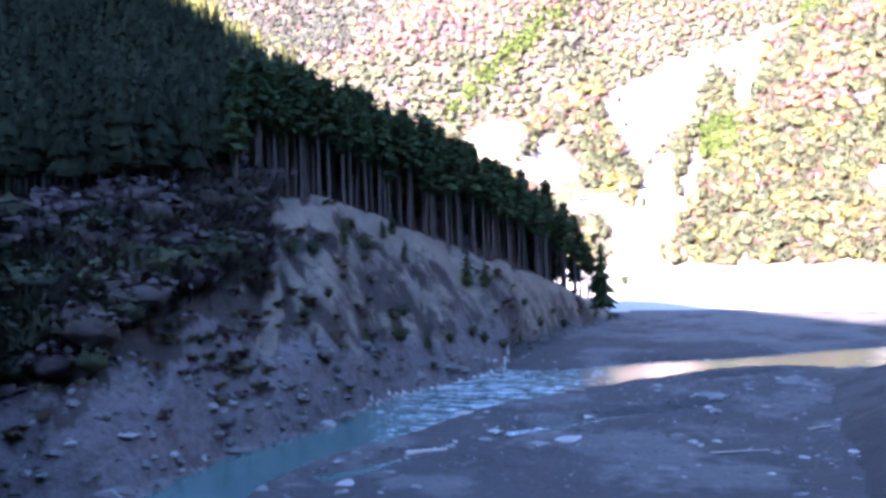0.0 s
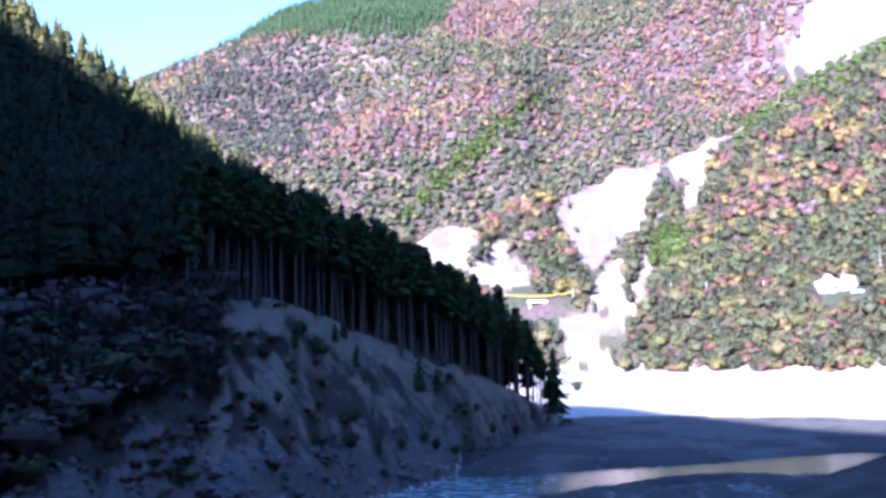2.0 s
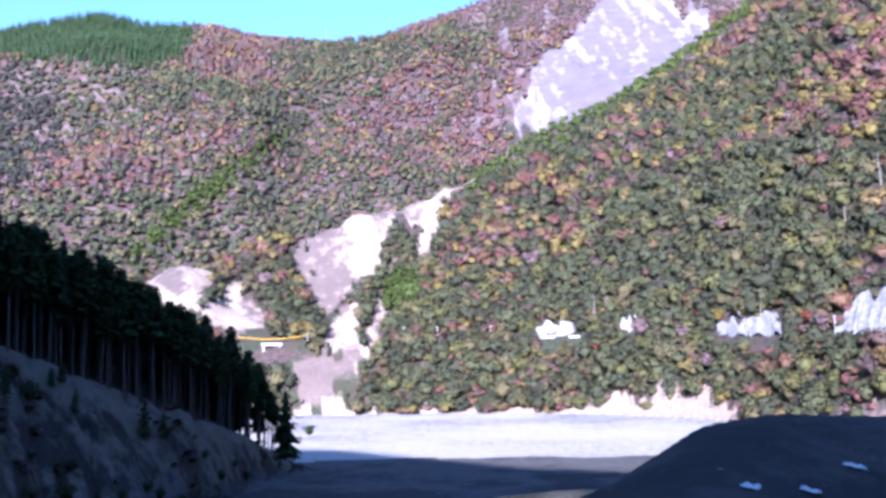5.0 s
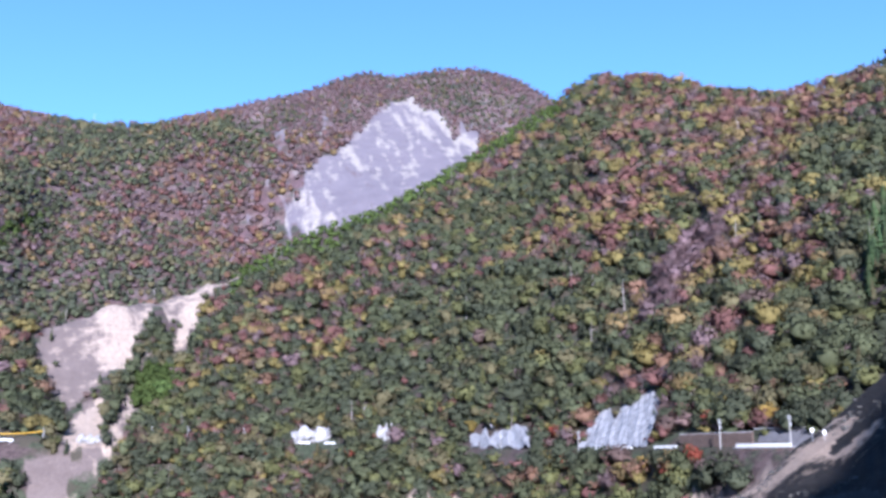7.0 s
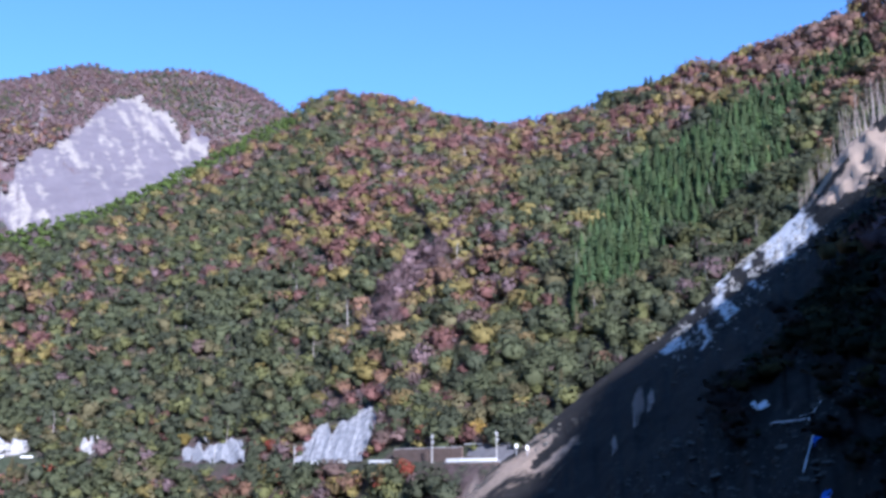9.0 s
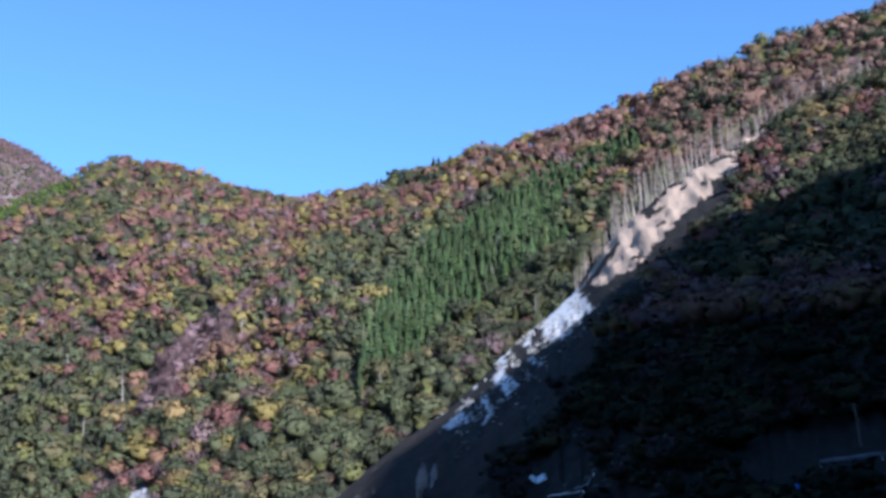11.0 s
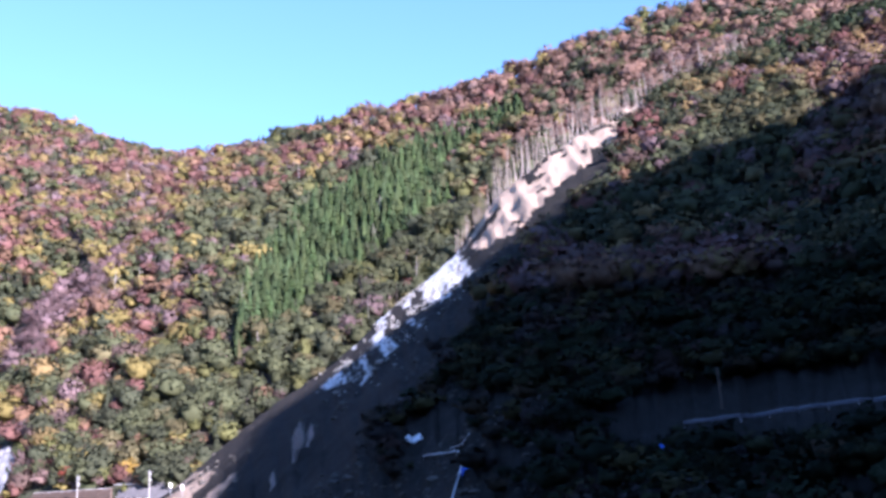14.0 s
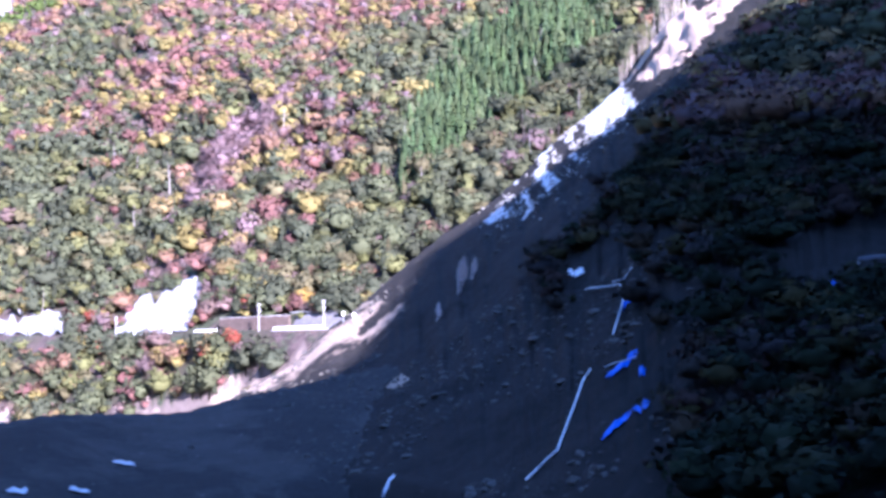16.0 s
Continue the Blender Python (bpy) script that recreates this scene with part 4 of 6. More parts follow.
for a0, a1, r0, r1, spread, n, tone, poly in ((8, 12, 560, 800, 0.2, 2500, 0.7, [(9.2, 5.6), (10.6, 5.8), (10.9, 4.4), (9.6, 3.4), (8.8, 4.2)]), (-7, 4, 880, 1500, 0.6, 6000, 0.62, BAMBOO_SPUR)):
    a4, r4 = scatter(n, a0, a1, r0, r1)
    e4 = np.degrees(np.arctan2(ground_z(a4, r4) - H, r4))
    k4 = inside(poly, a4 + spread * rng.normal(size=n), e4 + spread * rng.normal(size=n)) & in_sight(a4, r4, 5)
    forest("bamboo_grove", a4[k4], r4[k4], P_BROAD_S, rng.uniform(5, 9, k4.sum()), np.array(BAMBOO) * tone * rng.uniform(0.8, 1.2, (k4.sum(), 1)), "bright green bamboo on the slope", wide=1.0)
# pale dead trunks that stand out of the woods
P_SNAG = [join([limb((0, 0, -0.1), (0.04, 0.02, 0.6), 0.022, 0.014, 4), limb((0.04, 0.02, 0.6), (0.02, 0.0, 1.0), 0.014, 0.005, 4), limb((0.03, 0.01, 0.5), (0.16, 0.04, 0.78), 0.008, 0.003), limb((0.03, 0.01, 0.62), (-0.1, 0.05, 0.84), 0.007, 0.003)])]
a8, r8 = scatter(420, -6, 62, 330, 1500)
k8 = np.isin(grid_at(TOP, a8, r8), (3, 4)) & (~grid_at(OPEN, a8, r8)) & in_sight(a8, r8, 9) & (np.abs(r8 - road_at(a8)[0]) > 12)
forest("dead_trunks", a8[k8], r8[k8], P_SNAG, rng.uniform(11, 17, k8.sum()), np.array((0.4, 0.35, 0.33)) * rng.uniform(0.8, 1.15, (k8.sum(), 1)), "pale dead trunks standing among the trees", 0.06, 1.0)
# undergrowth on the lower slope by the road
az, r = scatter(9000, 5, 47, 300, 720)
road_r, road_z = road_at(az)
keep = (grid_at(TOP, az, r) == 4) & (r < road_r + 45) & ((r > road_r + 4.5) | (r < road_r - np.where((az > 33) | shown_below(az), 11, 4.5))) & ~grid_at(OPEN, az, r) & ~((az > 41.3) & (r < road_r) & (r > road_r - 14))
for a0, a1, deep in ((17.2, 19.6, 16), (22.0, 22.8, 14), (26.9, 30.6, 21), (38.4, 45.6, 9)):
    keep &= ~((az > a0) & (az < a1) & (r > road_r - 4.5) & (r < road_r + deep))
keep &= ~under_net(az, r, road_r)
az, r = az[keep][:3200], r[keep][:3200]
col, turn = tints(az, r, 211, 40, -0.05, [GREEN, GREEN_D, OLIVE, MOSS], [BROWN, RUST, ORANGE, YELLOW])
forest("roadside_scrub", az, r, P_BUSH, rng.uniform(3, 6, len(az)), col, "green and russet scrub below and above the road", wide=1.25)

# far mountain
az, r = planted(8.5, -22, 33, 900, 1730)
el = np.degrees(np.arctan2(ground_z(az, r) - H, r))
keep = (grid_at(TOP, az, r) == 3) & ~grid_at(OPEN, az, r) & in_sight(az, r, 9)
az, r, el = az[keep], r[keep], el[keep]
bias = np.interp(az, [-16, -10, 0, 14, 20, 30], [-0.3, -0.15, 0.0, 0.08, 0.3, 0.55]) + np.interp(el, [6, 12], [-0.15, 0.05])
col, turn = tints(az, r, 231, 170, bias, [GREEN_D, GREEN, GREEN_D, OLIVE], [MAUVE, BROWN, RUST, MAUVE, ORANGE, RUST, MAUVE, OCHRE])
plant = inside(PLANTATION, az + 0.3 * rng.normal(size=len(az)), el + 0.15 * rng.normal(size=len(az)))
high = (az > 13) & (el > 19.5) & turn & (rng.uniform(size=len(az)) < 0.8)
col[high] = np.array((0.215, 0.14, 0.145)) * rng.uniform(0.85, 1.15, (high.sum(), 1))
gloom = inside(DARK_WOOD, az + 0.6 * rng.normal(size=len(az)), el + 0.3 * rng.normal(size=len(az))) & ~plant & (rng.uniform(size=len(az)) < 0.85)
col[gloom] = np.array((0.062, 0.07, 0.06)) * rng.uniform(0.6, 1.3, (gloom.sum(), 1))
# haze painted into the leaves: greens lifted, contrast narrowed
col[~turn & ~gloom] *= 1.2
col = 0.86 * col + 0.14 * col.mean(0)
bam = inside(BAMBOO_SPUR, az, el)
col[plant] = np.array((0.075, 0.13, 0.055)) * rng.uniform(0.8, 1.25, (plant.sum(), 1))
col[bam] = np.array(BAMBOO) * 0.7 * rng.uniform(0.8, 1.2, (bam.sum(), 1))
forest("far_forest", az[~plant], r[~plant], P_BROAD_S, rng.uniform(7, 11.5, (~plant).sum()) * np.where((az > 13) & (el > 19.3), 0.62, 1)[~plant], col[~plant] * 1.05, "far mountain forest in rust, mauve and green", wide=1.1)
forest("far_cedars", az[plant], r[plant], P_CONE_S, rng.uniform(12, 18, plant.sum()), col[plant], "green cedar plantation high on the far mountain", 0.01, 1.3)

def plantation_cedar():
    v, f = conifer(7, 5, 0.45, 0.11)
    q = rng.uniform(0.45, 1.0, 40)
    a = rng.uniform(0, 6.28, 40)
    d = 0.14 * ((1.02 - q) / 0.55) ** 0.7 * rng.uniform(0.5, 1.15, 40)
    n = np.stack([np.cos(a), np.sin(a), np.full(40, 0.7)], 1)
    return join([(v, f), sprays(np.stack([d * np.cos(a), d * np.sin(a), q], 1), n / np.linalg.norm(n[0]), 0.024, 0.5)])


az, r = scatter(3600, -21, -1, 1250, 1730)
el = np.degrees(np.arctan2(ground_z(az, r) - H, r))
more = inside(PLANTATION, az + 0.25 * rng.normal(size=len(az)), el) & (grid_at(TOP, az, r) == 3)
forest("far_cedars", az[more], r[more], P_CONE_S, rng.uniform(12, 18, more.sum()), np.array((0.075, 0.125, 0.055)) * rng.uniform(0.75, 1.25, (more.sum(), 1)), "green cedar plantation high on the far mountain", 0.01, 1.5)

# left hill: cedars behind the front rows
az, r = scatter(6200, -36, 3.4, 95, 430)
rb, rc = table(az, A_BENCH), table(az, A_CREST)
front = (az > -17) & (r < rb + 26)
keep = (grid_at(TOP, az, r) == 2) & (r > rb + 3) & (r < rc + np.where(az > -9, 34, -22)) & in_sight(az, r, 19) & ~front
az, r = az[keep], r[keep]
# leaf colour lowered so that it carries the shade below the sunlit crest
forest("cedar_forest", az, r, [plantation_cedar() for _ in range(6)], rng.uniform(15, 20.5, len(az)) * np.clip((4.5 - az) / 3, 0.55, 1), np.array((0.032, 0.042, 0.022)) * rng.uniform(0.6, 1.25, (len(az), 1)), "planted cedar forest darkened for shade, with tall bare trunks", 0.01)
az, r = scatter(3400, -36, -12, 90, 200)
x, y = r * np.sin(np.radians(az)), r * np.cos(np.radians(az))
tt = (r - table(az, A_FOOT)) / (table(az, A_BENCH) - table(az, A_FOOT))
keep = (tt > 0.55 + 0.035 * np.clip(az + 20, -10, 10) + 0.5 * fbm(x, y, 12, 3, 253)) & (tt < 1.25) & (az < -15.2)
az, r = az[keep], r[keep]
col, turn = tints(az, r, 251, 20, 0.15, [GREEN_D, GREEN_D, GREEN], [(0.12, 0.095, 0.085), (0.13, 0.1, 0.1), (0.11, 0.09, 0.075)])
forest("bank_thicket", az, r, P_BARE + P_BARE[:3] + P_BUSH[:2], rng.uniform(2.0, 6.0, len(az)), col * 0.75, "tangled brown and green thicket on the bank", wide=1.5)
# trees along the crest of the left hill; the sunlit rim is put into their leaf colour
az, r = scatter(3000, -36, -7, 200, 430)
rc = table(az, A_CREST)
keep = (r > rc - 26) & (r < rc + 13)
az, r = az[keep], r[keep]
forest("sunlit_ridge_trees", az, r, P_CONE, rng.uniform(12, 19, len(az)), np.array((0.125, 0.13, 0.042)) * rng.uniform(0.6, 1.3, (len(az), 1)), "trees along the crest with sunlight put into their yellow-green leaves", 0.03, 1.1)
# low scrub and dry grass tufts over the bank
az, r = scatter(9000, -32, 4, 90, 280)
x, y = r * np.sin(np.radians(az)), r * np.cos(np.radians(az))
tt = (r - table(az, A_FOOT)) / (table(az, A_BENCH) - table(az, A_FOOT))
keep = (tt > 0.08) & (tt < 1.1) & (fbm(x, y, 10, 4, 257) + 0.25 * rng.normal(size=len(az)) > np.where(az < -15, 0.12, 0.36))
az, r = az[keep], r[keep]
col, turn = tints(az, r, 258, 12, 0.3, [GREEN_D, OLIVE], [(0.2, 0.16, 0.1), (0.15, 0.12, 0.08), MAUVE])
tuft = [sprays(rng.normal(0, 0.22, (26, 3)) * [1, 1, 0.5] + [0, 0, 0.3], np.tile([[0.0, 0, 1]], (26, 1)), 0.3, -0.6) for _ in range(4)]
forest("bank_scrub", az, r, tuft, rng.uniform(0.5, 1.7, len(az)), col, "dry grass tufts and low scrub on the bank", wide=1.4)

# slide slope
BRUSH = [(74, 21.8), (71, 19.4), (68, 16.9), (65.4, 14.8), (62.8, 10.5), (58.8, 6.4), (55.2, 4.4), (54.8, 2.0), (57.5, 0.4), (58.2, -2.5), (57.2, -6), (55, -12), (98, -12), (98, 34), (74, 34)]
a5, r5 = planted(5.3, 54, 97, 60, 560)
a6, r6 = scatter(2200, 56, 92, 70, 260)
az, r = np.concatenate([a5, a6]), np.concatenate([r5, r6])
own = grid_at(TOP, az, r)
x, y = r * np.sin(np.radians(az)), r * np.cos(np.radians(az))
el = np.degrees(np.arctan2(ground_z(az, r) - H, r))
thick = 0.62 + 0.9 * fbm(x, y, 40, 4, 263) + np.interp(el, [-8, 3, 7, 12], [-0.1, 0.1, 0.3, 0.5]) + np.interp(az, [56, 62, 70], [-0.3, -0.1, 0.1])
grown = inside(BRUSH, az + 1.6 * fbm(x, y, 22, 3, 265) + 0.5 * rng.normal(size=len(az)), el + 1.2 * fbm(x, y, 22, 3, 267))
keep = ((own == 5) & grown | (own == 4) & (az > 74)) & in_sight(az, r, 7) & (rng.uniform(size=len(az)) < thick)
keep &= ~((az < 62.8) & (el < 0.5) & (rng.uniform(size=len(az)) < 0.6))
keep &= ~inside([(57.4, 5.4), (62.6, 5.8), (62.8, 0.2), (62.2, -5), (59, -6), (56.5, -9), (53.5, -9), (54.5, -6), (57.0, -2.5), (58.3, 0.5), (57.6, 2.6)], az + 2.4 * fbm(x, y, 9, 3, 269), el + 1.0 * fbm(x, y, 9, 3, 271))
keep &= (grid_at(PALE, az, r) < 0.3) & ~((az > 70) & (np.abs(el - table(az, RAIL_EL)) < 1.8) & (r < 200))
az, r, el = az[keep], r[keep], el[keep]
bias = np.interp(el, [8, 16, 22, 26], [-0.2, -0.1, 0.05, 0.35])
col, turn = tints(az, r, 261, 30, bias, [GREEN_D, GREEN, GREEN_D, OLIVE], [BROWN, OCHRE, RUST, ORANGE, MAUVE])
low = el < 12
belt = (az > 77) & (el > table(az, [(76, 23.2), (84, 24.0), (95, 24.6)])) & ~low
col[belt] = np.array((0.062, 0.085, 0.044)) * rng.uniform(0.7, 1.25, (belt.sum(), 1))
# leaf colours are scaled down: part of the slope's shade is painted in
forest("slope_wood", az[~low], r[~low], P_BUSH + P_BARE[:1] + P_CONE[:1], rng.uniform(5, 9.5, (~low).sum()), col[~low] * 0.75, "evergreen and autumn trees with the slope shade put into their colour", wide=1.15)
forest("slope_brush", az[low], r[low], P_BRUSH + P_BARE[:2], rng.uniform(1.8, 5.5, low.sum()) * np.where((az[low] < 62.8) & (el[low] < 0.5), 0.45, 1), col[low] * [0.2, 0.26, 0.25], "brush with the slope shade put into its colour", wide=1.3)

# ---- things ----
M_WHITE = plain("white_paint", (0.72, 0.72, 0.7), 0.55, 0.12, 1.5)
M_CONCRETE = plain("concrete", (0.36, 0.35, 0.34), 0.9, 0.2, 0.6)
M_RUST_WALL = plain("brown_wall", (0.12, 0.085, 0.07), 0.85, 0.3, 0.5)
M_STEEL = plain("galvanised_steel", (0.5, 0.52, 0.56), 0.45, 0.15, 1.0, 0.4)
M_RAIL = plain("dark_rail_steel", (0.16, 0.17, 0.2), 0.6, 0.2, 1.0)
M_WALL_NET = plain("netted_wall", (0.13, 0.125, 0.135), 0.9, 0.3, 0.4)
# netting colour with dark upright streaks that paint the shade in its folds
M_NET, t, b = material("netted_rock", 0.9, 0.2)
t.links.new(mix(t, 0.45, ramp(t, noise_fac(t, 0.5, 6, 0.65, (1, 1, 0.2)), [(0.38, (0.1, 0.1, 0.115)), (0.6, (0.33, 0.33, 0.345))]), ramp(t, noise_fac(t, 1.6, 5), [(0.35, (0.13, 0.13, 0.14)), (0.65, (0.36, 0.36, 0.37))])), b.inputs["Base Color"])
bump(t, b, noise_fac(t, 0.8, 6, 0.7, (1, 1, 0.3)), 0.8, 0.6)
M_STONE = plain("boulder_stone", (0.13, 0.127, 0.123), 0.85, 0.35, 0.9)
M_STONE_DARK = plain("dark_rubble", (0.07, 0.065, 0.058), 0.9, 0.35, 0.9)
M_STONE_PALE = plain("pale_stone", (0.27, 0.26, 0.245), 0.85, 0.25, 0.7)
M_OUTCROP = plain("weathered_rock", (0.32, 0.31, 0.31), 0.9, 0.5, 0.35)
M_BLUE = plain("blue_tarpaulin", (0.03, 0.12, 0.55), 0.5, 0.25, 0.8)
M_SHEET = plain("white_sheeting", (0.6, 0.6, 0.62), 0.5, 0.15, 0.8)
M_PIPE = plain("white_pipe", (0.6, 0.6, 0.6), 0.4, 0.1, 1.0)
M_YELLOW = plain("yellow_paint", (0.6, 0.36, 0.03), 0.5, 0.15, 1.0)
M_WOOD = plain("driftwood", (0.33, 0.29, 0.25), 0.9, 0.25, 1.5)
M_DARK_LEAF = leaf_material("shrub_leaves", (0.045, 0.06, 0.03))
M_RED_LEAF = leaf_material("red_leaves", (0.22, 0.06, 0.04))
M_OCHRE_LEAF = leaf_material("golden_leaves", (0.3, 0.21, 0.06))
M_PINE = leaf_material("pine_needles", (0.03, 0.045, 0.022))
M_TWIG = plain("pale_twigs", (0.56, 0.49, 0.46), 0.9, 0.2, 2.0)


def thing(name, at, label, category, group="", turn=0.0):
    ob = new(name)
    ob.empty_display_size = 0.5
    ob.matrix_basis = Matrix.Translation(at) @ pose(0, 0, 0, 0, 0, turn)
    return tagged(ob, label, category, group)


def part(name, vf, mat, parent, label=""):
    ob = mesh_object(name, vf[0], vf[1], mat, parent=parent)
    return tagged(ob, label)


def from_bm(bm):
    bmesh.ops.triangulate(bm, faces=bm.faces[:])
    bm.verts.index_update()
    v = np.array([tuple(q.co) for q in bm.verts])
    f = np.array([[q.index for q in face.verts] for face in bm.faces])
    bm.free()
    return v, f


def block(sx, sy, sz, at=(0, 0, 0), edge=0.05):
    """A box with worn edges that stands on at."""
    bm = bmesh.new()
    bmesh.ops.create_cube(bm, size=1)
    bmesh.ops.scale(bm, vec=(sx, sy, sz), verts=bm.verts)
    bmesh.ops.bevel(bm, geom=bm.edges[:], offset=edge, segments=2, affect="EDGES")
    bmesh.ops.translate(bm, vec=(at[0], at[1], at[2] + sz / 2), verts=bm.verts)
    return from_bm(bm)


def rock(size, seed, flat=0.65, rough=0.3, levels=2):
    bm = bmesh.new()
    bmesh.ops.create_icosphere(bm, subdivisions=levels, radius=1)
    for v in bm.verts:
        n = noise.noise(v.co * 1.1 + Vector((seed * 3.1, seed, 0))) + 0.5 * noise.noise(v.co * 2.7 + Vector((seed, 0, seed * 2.0)))
        q = v.co * (1 + rough * 1.6 * n)
        # broken flat faces
        for k in range(3):
            d = Vector((math.sin(seed * 2.3 + k * 2.1), math.cos(seed * 1.7 + k * 2.1), 0.3 + 0.3 * k)).normalized()
            over = q.dot(d) - 0.78
            if over > 0:
                q = q - d * over * 0.85
        v.co = Vector((q.x, q.y, q.z * flat)) * size
    return from_bm(bm)


def tube(points, radius, sides=6):
    return join([limb(points[i], points[i + 1], radius, radius, sides) for i in range(len(points) - 1)])


# --- cedars at the edge of the bench, each a tree of its own
def cedar(height, seed):
    """A plantation cedar: straight bare trunk below, narrow crown of drooping boughs above."""
    global rng
    keep, rng = rng, np.random.default_rng(seed)
    tree = thing("cedar_tree", (0, 0, 0), "tall plantation cedar with bare lower trunk", "tree", "cedars on the bank")
    pts = [np.array([0.05 * math.sin(q * 3 + seed), 0.05 * math.cos(q * 2 + seed), height * q / 6 - (0.6 if q == 0 else 0)]) for q in range(7)]
    part("trunk", join([limb(pts[q], pts[q + 1], 0.27 * (1 - q / 7.5), 0.27 * (1 - (q + 1) / 7.5), 7) for q in range(6)]), M_BARK, tree)
    boughs = []
    low = rng.uniform(0.52, 0.6)
    for k in range(64):
        q = low + (1 - low) * (k + rng.uniform()) / 64
        a = k * 2.4 + rng.uniform(-0.4, 0.4)
        s = (1 - q) / (1 - low)
        ln = height * (0.025 + 0.115 * s ** 0.7) * rng.uniform(0.7, 1.2) * (0.6 + 0.4 * min(1, (q - low) * 9))
        root = np.array([0, 0, height * q])
        tip = root + [math.cos(a) * ln, math.sin(a) * ln, ln * rng.uniform(-0.3, 0.25)]
        boughs.append(limb(root, tip, 0.04, 0.015))
        n = 7
        w = rng.uniform(0.35, 1.05, (n, 1))
        c = root + (tip - root) * w + rng.normal(0, 0.16, (n, 3)) * [1, 1, 0.7]
        up = np.tile([[math.cos(a) * 0.5, math.sin(a) * 0.5, 0.8]], (n, 1))
        boughs.append(sprays(c, up / np.linalg.norm(up[0]), 0.6, 0.5))
    boughs.append(sprays(np.array([[0, 0, height * q] for q in np.linspace(0.9, 1.01, 10)]), np.tile([[0.0, 0.3, 0.9]], (10, 1)), 0.35))
    part("crown", join(boughs), M_CEDAR, tree)
    rng = keep
    return tree


protos = [cedar(19.5, 11 + k) for k in range(5)]
count = 0
for ray in np.arange(-17.0, 3.3, 0.72):
    b0 = float(table(np.array([ray]), A_BENCH)[0])
    for deep in (4, 9, 14.5, 20, 25):
        a, d = ray + rng.uniform(-0.33, 0.33), b0 + deep + rng.uniform(-2.3, 2.3)
        grow = rng.uniform(0.8, 1.12) * min(1, max(0.45, (4.6 - a) / 3.2))
        m = Matrix.Translation(spot(a, d)) @ pose(0, 0, 0, rng.uniform(-1.5, 1.5), rng.uniform(-1.5, 1.5), rng.uniform(0, 360)) @ Matrix.Scale(grow, 4)
        if count < len(protos):
            protos[count].matrix_basis = m
        else:
            q = protos[count % len(protos)]
            keep_m = q.matrix_basis.copy()
            q.matrix_basis = Matrix.Identity(4)
            copy_thing(q, m)
            q.matrix_basis = keep_m
        count += 1


def shrub(name, kind, height, mat, bark, label, at, seed, category="shrub", group=""):
    """A small tree or bush: stem with limbs, and a crown of leaf clumps."""
    global rng
    keep, rng = rng, np.random.default_rng(seed)
    ob = thing(name, at, label, category, group, seed * 47 % 360)
    if kind == "cone":
        part("trunk", limb((0, 0, -0.3), (0, 0, height * 0.9), 0.09 * height / 5, 0.02, 6), bark, ob)
        v, f = conifer(9, 8, 0.1, 0.22, trunk=False)
        extra = rng.normal(size=(70, 3)) * [0.09, 0.09, 0.24] + [0, 0, 0.45]
        v2, f2 = sprays(extra, np.tile([[0.0, 0.3, 0.95]], (70, 1)), 0.07)
        v, f = join([(v, f), (v2, f2)])
        part("crown", (v * height, f), mat, ob)
    elif kind == "bare":
        v, f = limb((0, 0, -0.3), (0.02 * height, 0, height * 0.6), 0.02 * height, 0.008 * height, 6)
        part("trunk", (v, f), bark, ob)
        v, f = join([(q[0] * [1, 1, k] + [0.12 * math.cos(k * 9), 0.12 * math.sin(k * 9), 0], q[1]) for k, q in ((1.0, bare_tree(260, 0.17, 0.007)), (0.8, bare_tree(200, 0.16, 0.007)), (0.62, bare_tree(160, 0.16, 0.007)))])
        v = v * [0.55, 0.55, 1]
        v[:, 0] += 0.3 * v[:, 2]
        part("branchwork", (v * height, f), bark, ob)
    else:
        part("trunk", join([limb((0, 0, -0.6), (0, 0, height * 0.45), 0.03 * height, 0.018 * height, 6)] + [limb((0, 0, height * 0.3), (math.cos(k * 1.5) * 0.25 * height, math.sin(k * 1.5) * 0.25 * height, height * 0.65), 0.016 * height, 0.006 * height, 4) for k in range(4)]), bark, ob)
        v, f, n = broadleaf(7, 230, 0.06, 3)
        part("crown", (v * [height * 0.9, height * 0.9, height], f), mat, ob)
    rng = keep
    return ob


def on_slope(az, el, r0=70.0, sink=0.15):
    d = meet(az, el, r0)
    return spot(az, d, -sink), d


shrub("cedar_tree", "cone", 19.0, M_CEDAR, M_BARK, "single slender cedar at the end of the hillside", spot(3.1, 268), 3, "tree")
shrub("pine_tree", "round", 5.4, M_PINE, M_BARK, "small spreading pine alone on the gravel", spot(4.4, 392), 4, "tree")
shrub("maple_bush", "round", 5.0, M_RED_LEAF, M_BARK, "red-leaved bush at the cedar edge", spot(-17.8, 160), 5)
